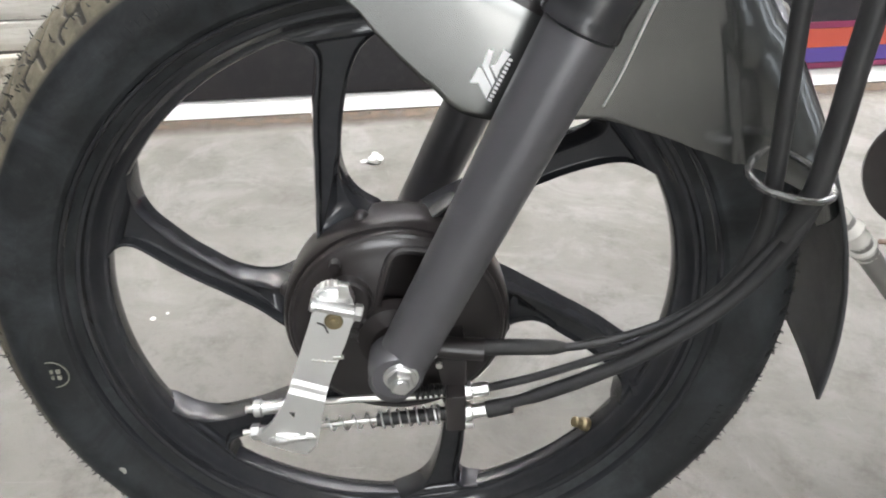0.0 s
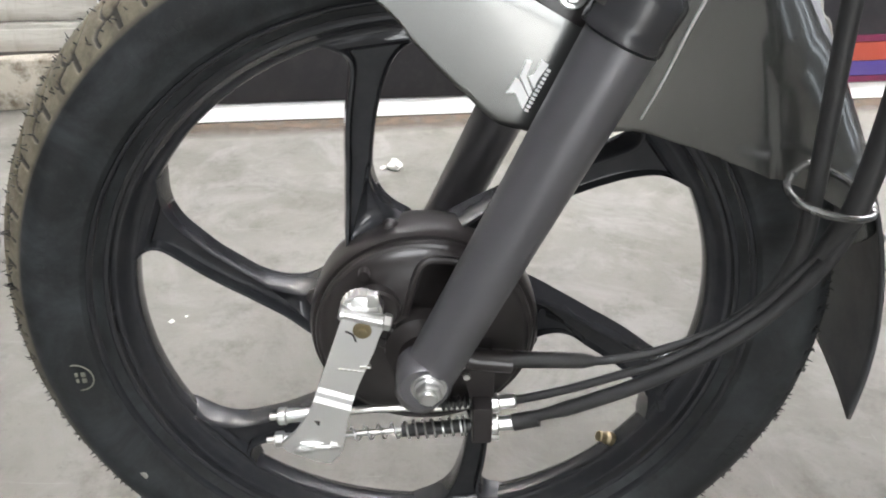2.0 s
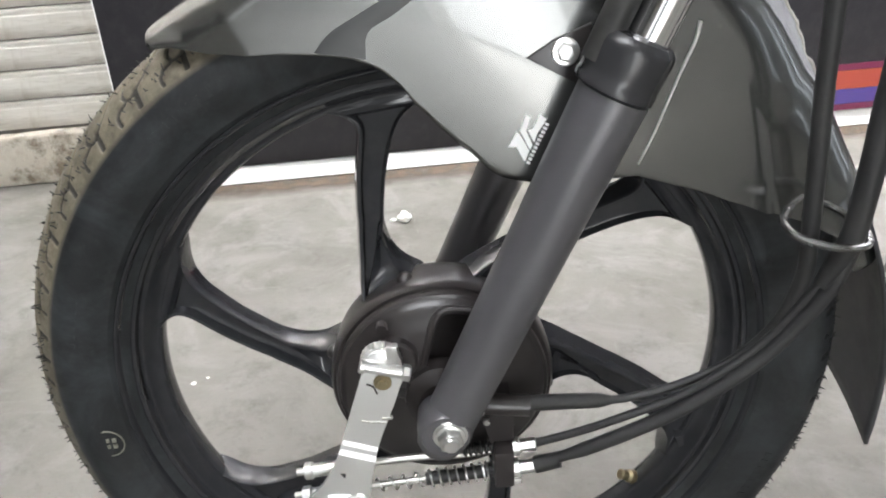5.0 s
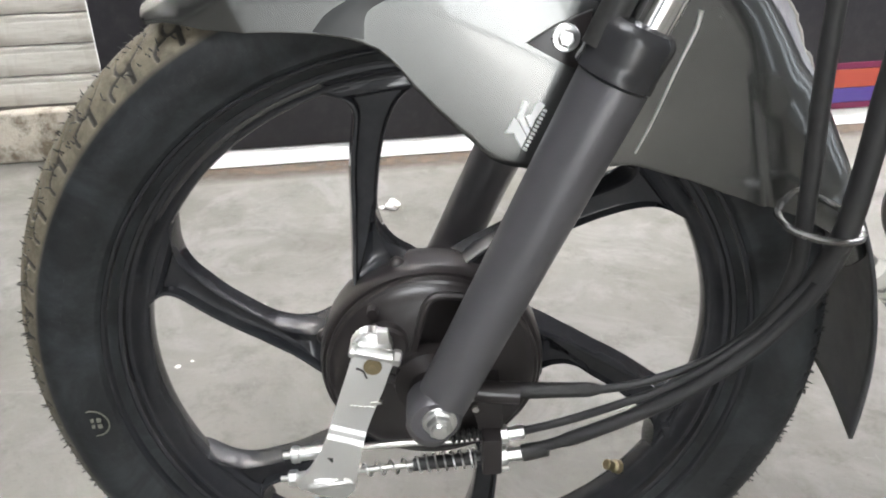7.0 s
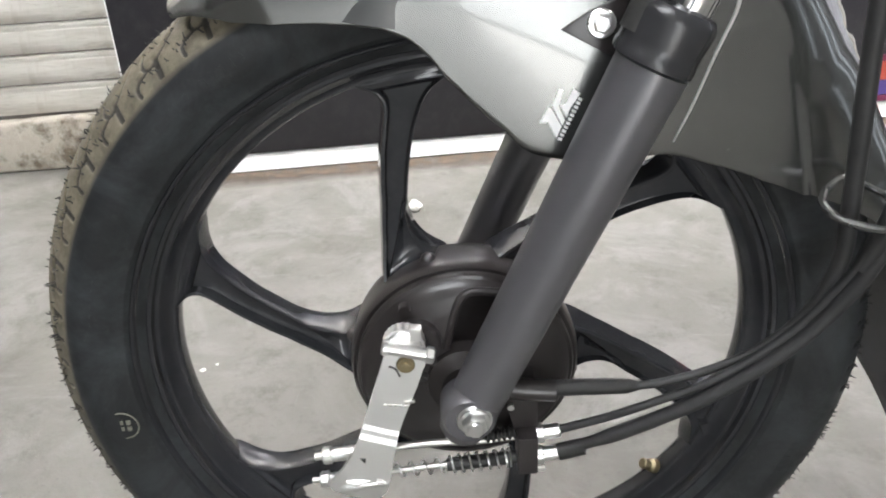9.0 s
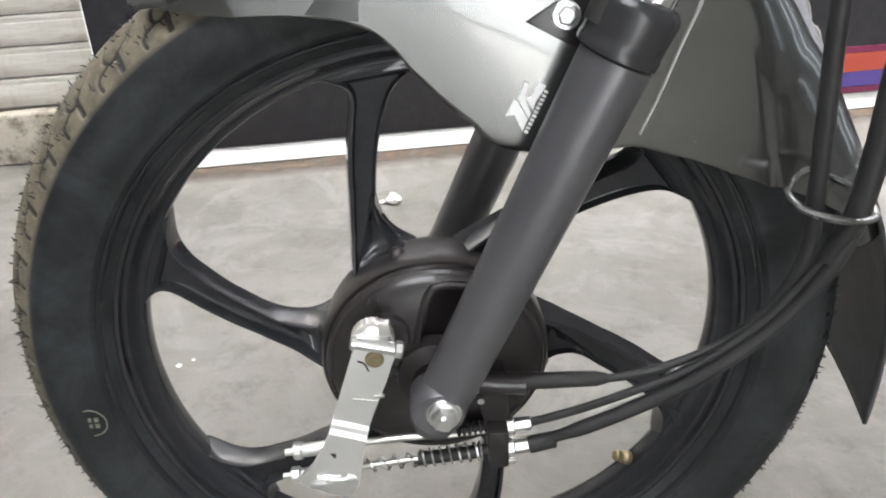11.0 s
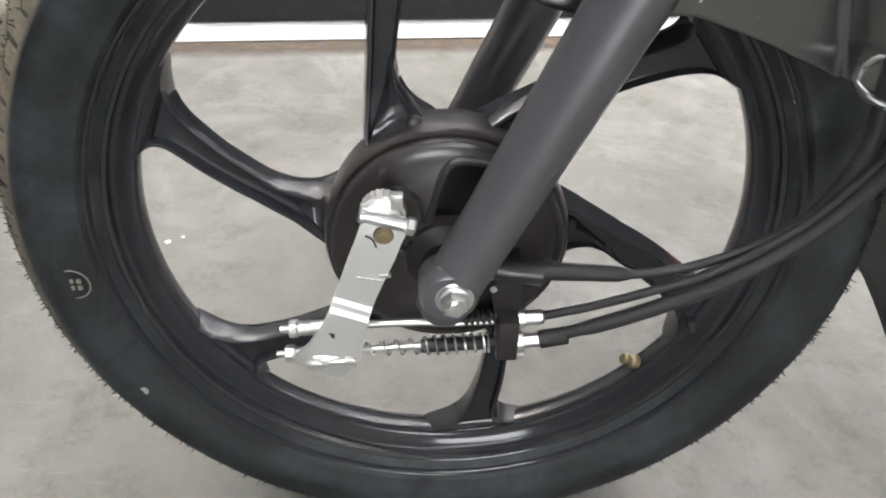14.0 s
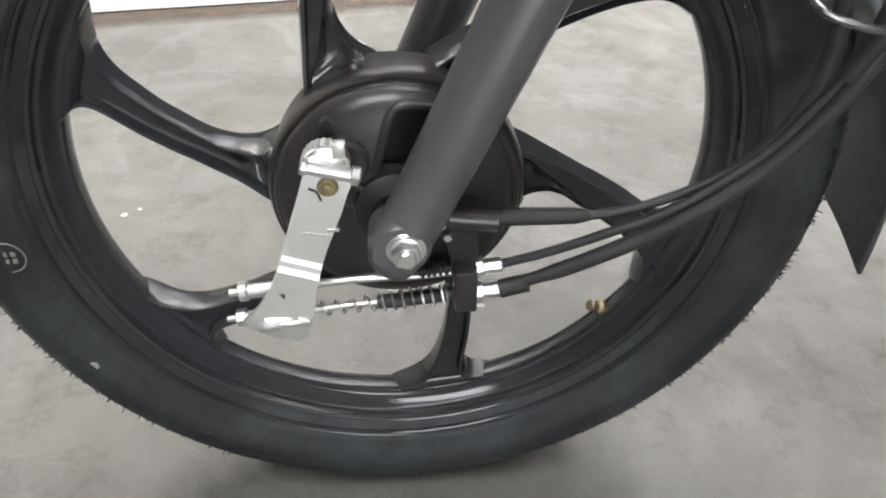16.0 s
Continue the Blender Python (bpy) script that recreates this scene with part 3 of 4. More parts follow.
bm = bmesh.new()
rings = []
for i in range(61):
    r = 0.079 + (0.2250 - 0.079) * i / 60
    a, b, c = ease(RAIL, r), ease(LIP, r), ease(BACK_CW, r)
    mm = math.degrees(0.001 / r)                          # one millimetre along the arc
    m = ease(RIDGE, r) if r < 0.130 else b + 1.9 * mm     # the web's ridge, which runs over to the rail at the hub
    deep = 0.0075 if r < 0.2085 else 0.0075 * max(0.0, 1.0 - (r - 0.2085) / 0.003)
    tri = deep * min(1.0, max(0.0, (m - b) / mm - 1.9) / 4.0) * min(1.0, max(0.0, (r - 0.082) / 0.006))
    web = deep * min(1.0, max(0.0, (a - m) / mm - 5.0) / 3.0)
    k = min(1.0, (a - m) / mm / 6.0)
    f = 0.0180 + 0.0045 * max(0.0, (r - 0.2100) / 0.012)   # sinks into the rim at its end
    foot = 0.010 * max(0.0, (0.112 - r) / 0.033) ** 1.5   # the spoke comes forward to the hub's edge
    sec = [(a + 2.8 * mm, 0.0415), (a + 2.2 * mm, 0.0300), (a + 0.3 * mm, f + 0.0030), (a - 0.3 * mm * k, f + 0.0006), (a - 1.1 * mm * k, f), (a - 2.9 * mm * k, f + 0.0001), (a - 3.5 * mm * k, f + 0.0008),
           (a - 4.6 * mm * k, f + web + 0.0004), (m + 1.0 * mm * k, f + web), (m, f + 0.6 * web + 0.0002), (m - 0.4 * (m - b), f + 0.0012 + tri), (b + 1.2 * mm, f + 0.0012 + 0.8 * tri),
           (b + 0.8 * mm, f + 0.0010), (b, f + 0.0022), (0.5 * b + 0.5 * c, 0.5 * f + 0.5 * 0.036), (c, 0.0360), (c + 1.2 * mm, 0.0415)]
    rings.append([bm.verts.new(polar(r, g, y - foot * max(0.0, (0.040 - y) / 0.022))) for g, y in sec])
for p, q in zip(rings, rings[1:]):
    for j in range(len(p)):
        h = (j + 1) % len(p)
        bm.faces.new((p[j], p[h], q[h], q[j]))
bm.faces.new(rings[0][::-1])
bm.faces.new(rings[-1])
spoke_mesh = bike_part("spoke", bm, wheel_black, wheel, "", 40).data
for k in range(1, 6):
    ob = new("spoke", spoke_mesh)
    ob.parent = wheel
    ob.matrix_basis = Matrix.Translation((0, 0, RT)) @ Matrix.Rotation(radians(-60.0 * k), 4, "Y") @ Matrix.Translation((0, 0, -RT))

# hub shell with its bosses
hub = bike_part("hub", revolve(bmesh.new(), [(0.020, 0.066), (0.050, 0.058), (0.064, 0.052), (0.072, 0.044), (0.0800, 0.036), (0.0838, 0.030), (0.0845, 0.022), (0.0850, 0.012), (0.0852, 0.004), (0.0842, -0.003), (0.0826, -0.0056), (0.0800, -0.0046), (0.020, -0.0045)], 96), cast_black, wheel, "black painted wheel hub")
for k in range(6):
    bm = bmesh.new()
    lathe(bm, polar(0.0835, 106 + 60 * k, 0.012), polar(1, 105 + 60 * k, -0.7), [(0.0070, -0.006), (0.0064, 0.0005), (0.0052, 0.0035), (0.0032, 0.0053), (0.0010, 0.0058)], 18)
    bike_part("hub_boss", bm, cast_black, wheel)

# valve stem and balance tab
bm = bmesh.new()
b0, d = polar(0.2110, -41.2, 0.026), (polar(-1, -41.2, 0) + Vector((-0.25, -0.35, 0))).normalized()
lathe(bm, b0, d, [(0.0062, -0.002), (0.0056, 0.003), (0.0036, 0.005), (0.0036, 0.0075), (0.0045, 0.0080), (0.0045, 0.0125), (0.0034, 0.0134)], 18)
valve = bike_part("valve_stem", bm, brass, wheel, "brass tyre valve with a cap")
bm = bmesh.new()
v0 = polar(0.213, -25, 0.022)
prism(bm, [(v0.x - 0.003, v0.z + 0.004), (v0.x + 0.003, v0.z + 0.006), (v0.x + 0.005, v0.z - 0.005), (v0.x, v0.z - 0.007)], 0.012, 0.026, 0.001)
bike_part("balance_tab", bm, wheel_black, wheel)

# brake plate: dome, rim line, ribs and pocket
plate = bike_part("brake_plate", revolve(bmesh.new(), [(0.004, 0.0), (0.0795, 0.0), (0.0803, -0.0085), (0.0792, -0.0108), (0.0768, -0.0116), (0.0752, -0.0140), (0.0720, -0.0172), (0.0660, -0.0202), (0.0540, -0.0226), (0.0300, -0.0238), (0.004, -0.0238)], 96), cast_black, None, "satin black drum brake plate")
# a pocket is sunk into the plate beside the fork leg
pocket = new("pocket", mesh_of(prism(bmesh.new(), [(-0.012, 0.029), (-0.003, 0.061), (0.001, 0.066), (0.008, 0.068), (0.024, 0.066), (0.032, 0.058), (0.034, 0.024), (0.004, 0.023), (-0.008, 0.025)], -0.040, -0.0075, 0.0015), "pocket", cast_black))
pocket.location = (0, 0, RT)
pocket.data.transform(Matrix.Translation((0, -YM, 0)))
mod = plate.modifiers.new("pocket", "BOOLEAN")
mod.operation, mod.solver, mod.object = "DIFFERENCE", "EXACT", pocket
pocket.parent = bike
bpy.context.view_layer.update()
carved = bpy.data.meshes.new_from_object(plate.evaluated_get(bpy.context.evaluated_depsgraph_get()))
plate.modifiers.clear()
plate.data = carved
carved.polygons.foreach_set("use_smooth", [True] * len(carved.polygons))
carved.set_sharp_from_angle(angle=radians(35))
bpy.data.objects.remove(pocket)
bm = bmesh.new()
sweep(bm, smooth_path([(-0.0135, -0.0225, 0.028), (-0.0055, -0.0215, 0.058), (-0.001, -0.0195, 0.067), (0.007, -0.0180, 0.0705), (0.026, -0.0180, 0.0685)], 6), 0.0032, 10)
bike_part("pocket_rim", bm, cast_black, plate)
bm = bmesh.new()
lathe(bm, (0, -0.018, 0), (0, -1, 0), [(0.030, 0), (0.028, 0.010), (0.022, 0.0125), (0.018, 0.016)], 36)
sweep(bm, [(-0.050, -0.0215, 0.012), (-0.028, -0.0235, 0.004), (-0.012, -0.024, 0.001)], 0.0045, 10)
sweep(bm, [(-0.030, -0.0225, 0.044), (-0.026, -0.0240, 0.020), (-0.012, -0.0245, 0.008)], 0.0038, 10)
lathe(bm, (-0.033, -0.016, 0.036), (0, -1, 0), [(0.0175, 0), (0.0165, 0.012), (0.0145, 0.014)], 28)
lathe(bm, (-0.041, -0.016, 0.060), (0, -1, 0), [(0.0042, 0), (0.0040, 0.007)], 14)
bike_part("cast_rib", bm, cast_black, plate)
bm = bmesh.new()
prism(bm, [(0.026, 0.006), (0.048, 0.008), (0.050, -0.010), (0.051, -0.045), (0.046, -0.060), (0.036, -0.060), (0.034, -0.030), (0.026, -0.012)], -0.020, -0.040, 0.002)
bracket = bike_part("cable_bracket", bm, cast_black, plate, "black cast cable bracket")

# brake arm: bent plate between the cam clamp and the clevis foot
arm_in = [(-0.0540, 0.0470), (-0.0250, 0.0400), (-0.0270, 0.0360), (-0.0300, 0.0290), (-0.0345, 0.0155), (-0.0400, 0.0020), (-0.0460, -0.0130), (-0.0510, -0.0280), (-0.0555, -0.0450), (-0.0585, -0.0620), (-0.0620, -0.0760),
          (-0.0700, -0.0850), (-0.0800, -0.0830), (-0.1020, -0.0720), (-0.1050, -0.0650), (-0.0930, -0.0540), (-0.0850, -0.0400), (-0.0795, -0.0280), (-0.0735, -0.0120), (-0.0670, 0.0080), (-0.0605, 0.0270)]
bm = bmesh.new()
prism(bm, arm_in, -0.0460, -0.0492, 0.0006)
bmesh.ops.triangulate(bm, faces=[f for f in bm.faces if len(f.verts) > 4])
JOG = [(0.0015, 0.0), (-0.0020, 0.0016), (-0.0060, 0.0019), (-0.0100, 0.0040)]
for h, out in JOG:
    bmesh.ops.bisect_plane(bm, geom=bm.verts[:] + bm.edges[:] + bm.faces[:], plane_co=(-0.0625, 0, -0.0205 + h), plane_no=(0.36, 0, 1))
for v in bm.verts:
    h = (v.co.z + 0.0205) + 0.36 * (v.co.x + 0.0625)
    v.co.y -= lerp([(k, o) for k, o in JOG[::-1]], h)
arm = bike_part("brake_arm", bm, arm_zinc, plate, "bright zinc-plated bent brake arm", 20)
bm = bmesh.new()
teeth = [(-0.0420 + (0.0148 - 0.0008 * (i % 2)) * math.cos(2 * math.pi * i / 48), 0.0455 + (0.0148 - 0.0008 * (i % 2)) * math.sin(2 * math.pi * i / 48)) for i in range(48)]
prism(bm, teeth, -0.0360, -0.0450, 0.0)
lathe(bm, (-0.0420, -0.0450, 0.0455), (0, -1, 0), [(0.0125, -0.001), (0.0120, 0.0012), (0.0090, 0.0024), (0.0040, 0.0028)], 28)
box(bm, (-0.0372, -0.0500, 0.0525), (-0.0292, -0.0440, 0.0635), 0.0014)
bike_part("cam_clamp", bm, zinc, arm, "", 20)
bm = bmesh.new()
lathe(bm, (-0.0565, -0.0500, 0.0500), (1, 0, -0.26), [(0.0040, 0), (0.0052, 0.001), (0.0052, 0.0040), (0.0044, 0.0046), (0.0046, 0.0300)], 20)
lathe(bm, (-0.0270, -0.0500, 0.0423), (1, 0, -0.26), [(0.0060, 0), (0.0060, 0.0045), (0.0050, 0.0056)], 6)
bike_part("pinch_bolt", bm, zinc, arm, "plated pinch bolt", 25)
bm = bmesh.new()
box(bm, (-0.0398, -0.0496, 0.0395), (-0.0384, -0.0485, 0.0450))
bike_part("clamp_slot", bm, cast_black, arm, "dark clamp slot")
bm = bmesh.new()
lathe(bm, (-0.0415, -0.0485, 0.0345), (0, -1, 0), [(0.0064, 0), (0.0064, 0.0018), (0.0056, 0.0028), (0.0030, 0.0028), (0.0028, 0.0038), (0.0012, 0.0041)], 24)
bike_part("cam_bolt", bm, brass, arm, "yellow plated bolt end")
bm = bmesh.new()
for i in range(5):
    x0 = -0.0590 + i * 0.0036
    box(bm, (x0, -0.0500, 0.0010 - 0.0006 * i), (x0 + 0.0022, -0.0492, 0.0018 - 0.0006 * i))
box(bm, (-0.0445, -0.0500, 0.0015), (-0.0370, -0.0470, 0.0038), 0.0006)
bike_part("stamp_bar", bm, steel, arm, "small stamped bars")
bm = bmesh.new()
sweep(bm, smooth_path([(-0.0530, -0.0496, 0.0338), (-0.0485, -0.0496, 0.0312), (-0.0462, -0.0496, 0.0250)], 5), 0.0007, 6)
bike_part("index_mark", bm, cast_black, arm, "black index mark")
bm = bmesh.new()
lathe(bm, (-0.0960, -0.0490, -0.0715), (1, 0, 0.085), [(0.0055, 0), (0.0060, 0.002), (0.0060, 0.012), (0.0050, 0.0135), (0.0050, 0.034)], 18)
lathe(bm, (-0.0760, -0.043, -0.0705), (0, 1, 0), [(0.0065, 0.004), (0.0065, 0.014)], 20)
bike_part("clevis_pin", bm, zinc, arm, "plated trunnion pin")

bm = bmesh.new()
sweep(bm, [(-0.0905, -0.0520, -0.0655), (-0.0840, -0.0532, -0.0655), (-0.0735, -0.0528, -0.0645)], [0.0030, 0.0028, 0.0006], 8)
sweep(bm, [(-0.0905, -0.0520, -0.0665), (-0.0850, -0.0532, -0.0690), (-0.0780, -0.0528, -0.0725)], [0.0030, 0.0024, 0.0005], 8)
sweep(bm, [(-0.0690, -0.0528, -0.0650), (-0.0640, -0.0530, -0.0660)], [0.0024, 0.0016], 8)
bike_part("pressed_rib", bm, zinc, arm, "pressed ribs of the foot")
bm = bmesh.new()
prism(bm, [(-0.0795, -0.0425), (-0.0750, -0.0430), (-0.0755, -0.0470), (-0.0765, -0.0475)], -0.0528, -0.0534)
bike_part("foot_hole", bm, loop_steel, arm, "small dark hole")

# pull rods, nuts, spring and cables' ferrules
bm = bmesh.new()
sweep(bm, smooth_path([(-0.1150, -0.0340, -0.0560), (-0.0600, -0.0340, -0.0510), (-0.0200, -0.0340, -0.0485), (0.0060, -0.0340, -0.0490), (0.0400, -0.0340, -0.0460)], 6), 0.0028, 12)
rod = bike_part("brake_rod", bm, steel, plate, "dull steel upper pull rod")
bm = bmesh.new()
lathe(bm, (-0.1090, -0.0340, -0.0555), (1, 0, 0.08), [(0.0052, 0), (0.0065, 0.001), (0.0065, 0.006), (0.0052, 0.007), (0.0052, 0.028), (0.0042, 0.029)], 20)
bike_part("barrel_nut", bm, zinc, rod, "plated barrel adjuster")
bm = bmesh.new()
sweep(bm, [(-0.1180, -0.0400, -0.0735), (-0.0600, -0.0400, -0.0685), (0.0400, -0.0400, -0.0600)], 0.0022, 12)
rod = bike_part("brake_rod", bm, steel, plate, "bright lower pull rod")
bm = bmesh.new()
lathe(bm, (-0.1120, -0.0400, -0.0730), (1, 0, 0.085), [(0.0050, 0), (0.0060, 0.0008), (0.0060, 0.0068), (0.0042, 0.0075), (0.0042, 0.013)], 6)
bike_part("hex_nut", bm, zinc, rod, "plated hex nut")
bm = bmesh.new()
sweep(bm, [(-0.0170, -0.0400, -0.0650), (0.0345, -0.0400, -0.0606)], 0.0049, 16)
bike_part("rubber_sleeve", bm, boot_black, rod, "black rubber sleeve in the spring")
bm = bmesh.new()
coil = []
x = -0.0560
for i in range(12 * 20 + 1):
    t = i / 20
    step = 0.0100 if x < -0.015 else (0.0066 if x < 0.027 else 0.0026)
    rc = lerp([(-0.056, 0.0046), (-0.020, 0.0054), (-0.010, 0.0066), (0.040, 0.0070)], x)
    coil.append((x, -0.0400 + rc * math.cos(2 * math.pi * t), -0.0685 + 0.085 * (x + 0.06) + rc * math.sin(2 * math.pi * t)))
    x += step / 20
    if x > 0.0385:
        break
sweep(bm, coil, 0.00075, 6)
bike_part("return_spring", bm, zinc, rod, "bright coil return spring")
bm = bmesh.new()
ribs = [(r, 0.004 * i + k) for i in range(6) for r, k in ((0.0032, 0.0), (0.0052, 0.001), (0.0052, 0.0022), (0.0032, 0.0032))]
lathe(bm, (0.012, -0.038, -0.0415), (1, 0, 0.1), ribs, 14)
bike_part("ribbed_boot", bm, boot_black, plate, "black ribbed rubber boot")
bm = bmesh.new()
box(bm, (0.0345, -0.0540, -0.0660), (0.0490, -0.0300, -0.0330), 0.0018)
bike_part("cable_stop", bm, cast_black, bracket, "black cable stop block")
for zz, yy in ((-0.0410, -0.0380), (-0.0600, -0.0400)):
    bm = bmesh.new()
    lathe(bm, (0.0490, yy, zz), (1, 0, 0.10), [(0.0072, 0), (0.0072, 0.005), (0.0052, 0.006), (0.0052, 0.017), (0.0044, 0.018)], 16)
    bike_part("ferrule", bm, zinc, bracket, "plated cable ferrule")
bm = bmesh.new()
box(bm, (0.0430, -0.0480, -0.0690), (0.0550, -0.0450, -0.0660), 0.0008)
bike_part("clip", bm, zinc, bracket, "plated clip")

# axle with washer and flanged nut
AX = 0.0032
bm = bmesh.new()
lathe(bm, (AX, -0.0680, 0.001), (0, -1, 0), [(0.0124, -0.006), (0.0124, 0.0028), (0.0116, 0.0036)], 40)
axle = bike_part("axle_washer", bm, zinc, None, "bright plated axle washer")
bm = bmesh.new()
lathe(bm, (AX, -0.0715, 0.001), (0, -1, 0), [(0.0108, 0), (0.0104, 0.0020), (0.0090, 0.0025)], 40)
lathe(bm, (AX, -0.0735, 0.001), (0, -1, 0), [(0.0092, 0), (0.0092, 0.0048), (0.0082, 0.0060)], 6)
bike_part("axle_nut", bm, zinc, axle, "plated hex axle nut", 20)
bm = bmesh.new()
lathe(bm, (AX, -0.0795, 0.001), (0, -1, 0), [(0.0060, -0.003), (0.0060, 0.0020), (0.0050, 0.0032)], 24)
bike_part("axle_end", bm, zinc, axle)

# fork legs
RAKE = 65.3
FD = polar(1, RAKE, 0)


def fork_leg(y, near):
    leg = new("fork_leg")
    leg.parent = bike
    tagged(leg, "satin black telescopic fork leg" if near else "satin black fork leg beyond the wheel")
    bm = bmesh.new()
    lathe(bm, Vector((0.0027, y, -0.0013)) - FD * 0.004, FD, [(0.0050, -0.0245), (0.0110, -0.0230), (0.0155, -0.0185), (0.0178, -0.0110), (0.0186, 0.0), (0.0190, 0.020), (0.0194, 0.060), (0.0201, 0.120), (0.0214, 0.200), (0.0222, 0.262)], 48)
    s = 1 if near else -1
    lathe(bm, (0, y + s * 0.012, 0), (0, -s, 0), [(0.0150, 0), (0.0196, 0.004), (0.0200, 0.020), (0.0188, 0.0265), (0.0165, 0.0300)], 40)
    slider = bike_part("slider", bm, fork_black, leg)
    bm = bmesh.new()
    lathe(bm, Vector((0.0012, y, -0.0005)) + FD * 0.2590, FD, [(0.0226, 0), (0.0246, 0.0008), (0.0248, 0.0055), (0.0240, 0.0070), (0.0242, 0.0120), (0.0249, 0.0260), (0.0244, 0.0300), (0.0215, 0.0335), (0.0150, 0.0350)], 48)
    bike_part("dust_seal", bm, seal_black, leg, "black rubber dust seal")
    bm = bmesh.new()
    lathe(bm, Vector((0.0050, y, -0.0023)) + FD * 0.28, FD, [(0.0138, 0), (0.0138, 0.36)], 32)
    bike_part("fork_tube", bm, chrome, leg, "polished chrome fork tube")
    if near:
        bm = bmesh.new()
        base = Vector((-0.0155, y - 0.004, 0.0073)) + FD * 0.272
        sweep(bm, [base + FD * k for k in (0.0, 0.05, 0.1, 0.2, 0.35)], 0.0092, 16)
        bike_part("side_tube", bm, boot_black, leg, "black tube beside the chrome fork tube")
    return leg


fork_leg(-0.053, True)
fork_leg(2 * YM + 0.053, False)
bm = bmesh.new()
lathe(bm, (0, -0.036, 0), (0, 1, 0), [(0.008, 0), (0.008, 0.135)], 20)
bike_part("axle_shaft", bm, steel, axle)

# front fender: a shell that follows the tyre, with deep side skirts
EDGE = [(-20, 0.3355), (13.1, 0.3092), (21, 0.3), (30.4, 0.2615), (36.5, 0.2439), (45.7, 0.2245), (51.8, 0.215), (59.3, 0.1959), (68.3, 0.1820), (72.0, 0.1800), (74.4, 0.1797), (76.5, 0.1812), (78.2, 0.1838), (79.9, 0.1880), (81.8, 0.1928), (83.6, 0.1962), (87.5, 0.2079), (91.3, 0.2231), (93.3, 0.2353), (95.9, 0.2477), (99.6, 0.2575), (104.0, 0.265), (112.0, 0.2795), (116.2, 0.2908), (120.0, 0.3064), (122, 0.311)]
CROWN = [(-20, 0.338), (14, 0.336), (30, 0.334), (42, 0.338), (51, 0.350), (60, 0.353), (88, 0.350), (98, 0.341), (106, 0.329), (113, 0.322), (122, 0.321)]


def half_width(r, a):
    x = r * math.cos(radians(a))
    q = min(1.0, max(0.0, (0.325 - r) / 0.14)) ** 0.92
    flare = 0.3 + 0.7 * min(1.0, max(0.0, (x + 0.03) / 0.13)) ** 1.5 if x < 0.115 else lerp([(0.115, 1.0), (0.225, 0.5)], x)
    w = 0.0485 + 0.014 * q * flare
    z = r * math.sin(radians(a))
    k = min(1.0, max(0.0, (0.2320 - 0.24 * (z - 0.1475) - x) / 0.011))
    tuck = k * k * (3 - 2 * k)
    w = w * tuck + min(w, 0.0460) * (1 - tuck)
    return w * lerp([(14, 0.97), (112, 1.0), (122, 0.80)], a)


def fender_point(a, s):
    """s from 0 at the near edge to 1 at the crown's middle."""
    re, rc = lerp(EDGE, a), lerp(CROWN, a)
    rs = max(re + 0.001, rc - lerp([(20, 0.052), (45, 0.046), (60, 0.026), (100, 0.022)], a))
    if s < 0.6:
        r = re + (rs - re) * s / 0.6
        return r, half_width(r, a)
    t = (s - 0.6) / 0.4 * math.pi / 2
    w = half_width(rs, a)
    return rs + (rc - rs) * math.sin(t), w * math.cos(t) ** 0.8


def fender_shell(a0, a1, n, name, label):
    bm = bmesh.new()
    ss = [i / 60 for i in range(61)]
    rings = []
    for i in range(n + 1):
        a = a0 + (a1 - a0) * i / n
        ring = []
        for s in ss:
            r, w = fender_point(a, s)
            ring.append(bm.verts.new(polar(r, a, YM - w)))
        for s in ss[-2::-1]:
            r, w = fender_point(a, s)
            ring.append(bm.verts.new(polar(r, a, YM + w)))
        rings.append(ring)
    for p, q in zip(rings, rings[1:]):
        for j in range(len(p) - 1):
            bm.faces.new((p[j], p[j + 1], q[j + 1], q[j]))
    ob = bike_part(name, bm, fender_paint, None, label, 40)
    mod = ob.modifiers.new("thickness", "SOLIDIFY")
    mod.thickness, mod.offset = 0.0018, 0.0
    return ob


fender = fender_shell(15, 122, 260, "front_fender", "glossy dark grey front fender with deep side skirts")


def on_fender(a, r, out=0.0025):
    return polar(r, a, YM - half_width(r, a) - out)


def xz_on_fender(x, z, out):
    return on_fender(math.degrees(math.atan2(z, x)), math.hypot(x, z), out)


# a swept recess up from the front edge, its shade given by a dark patch
bm = bmesh.new()
UPPER = [(-0.0645, 0.2590), (-0.0540, 0.2700), (-0.0360, 0.2800), (-0.0170, 0.2900)]
LOWER = [(-0.0338, 0.2535), (-0.0310, 0.2690), (-0.0160, 0.2780), (-0.0010, 0.2880)]
upper, lower = [smooth_path([(x, 0, z) for x, z in e], 8) for e in (UPPER, LOWER)]
rows = []
for p, q in zip(upper, lower):
    top = [bm.verts.new(xz_on_fender(*p.lerp(q, k / 8).xz, 0.0010 + 0.0004 * math.sin(math.pi * k / 8))) for k in range(9)]
    base = [bm.verts.new(xz_on_fender(*p.lerp(q, k / 8).xz, -0.0004)) for k in (8, 0)]
    rows.append(top + base)
for p, q in zip(rows, rows[1:]):
    for j in range(11):
        bm.faces.new((p[j], p[(j + 1) % 11], q[(j + 1) % 11], q[j]))
bm.faces.new(rows[0])
bm.faces.new(rows[-1][::-1])
bike_part("swept_recess", bm, recess_shade, fender, "dark grey patch for the shaded swept recess in the skirt")
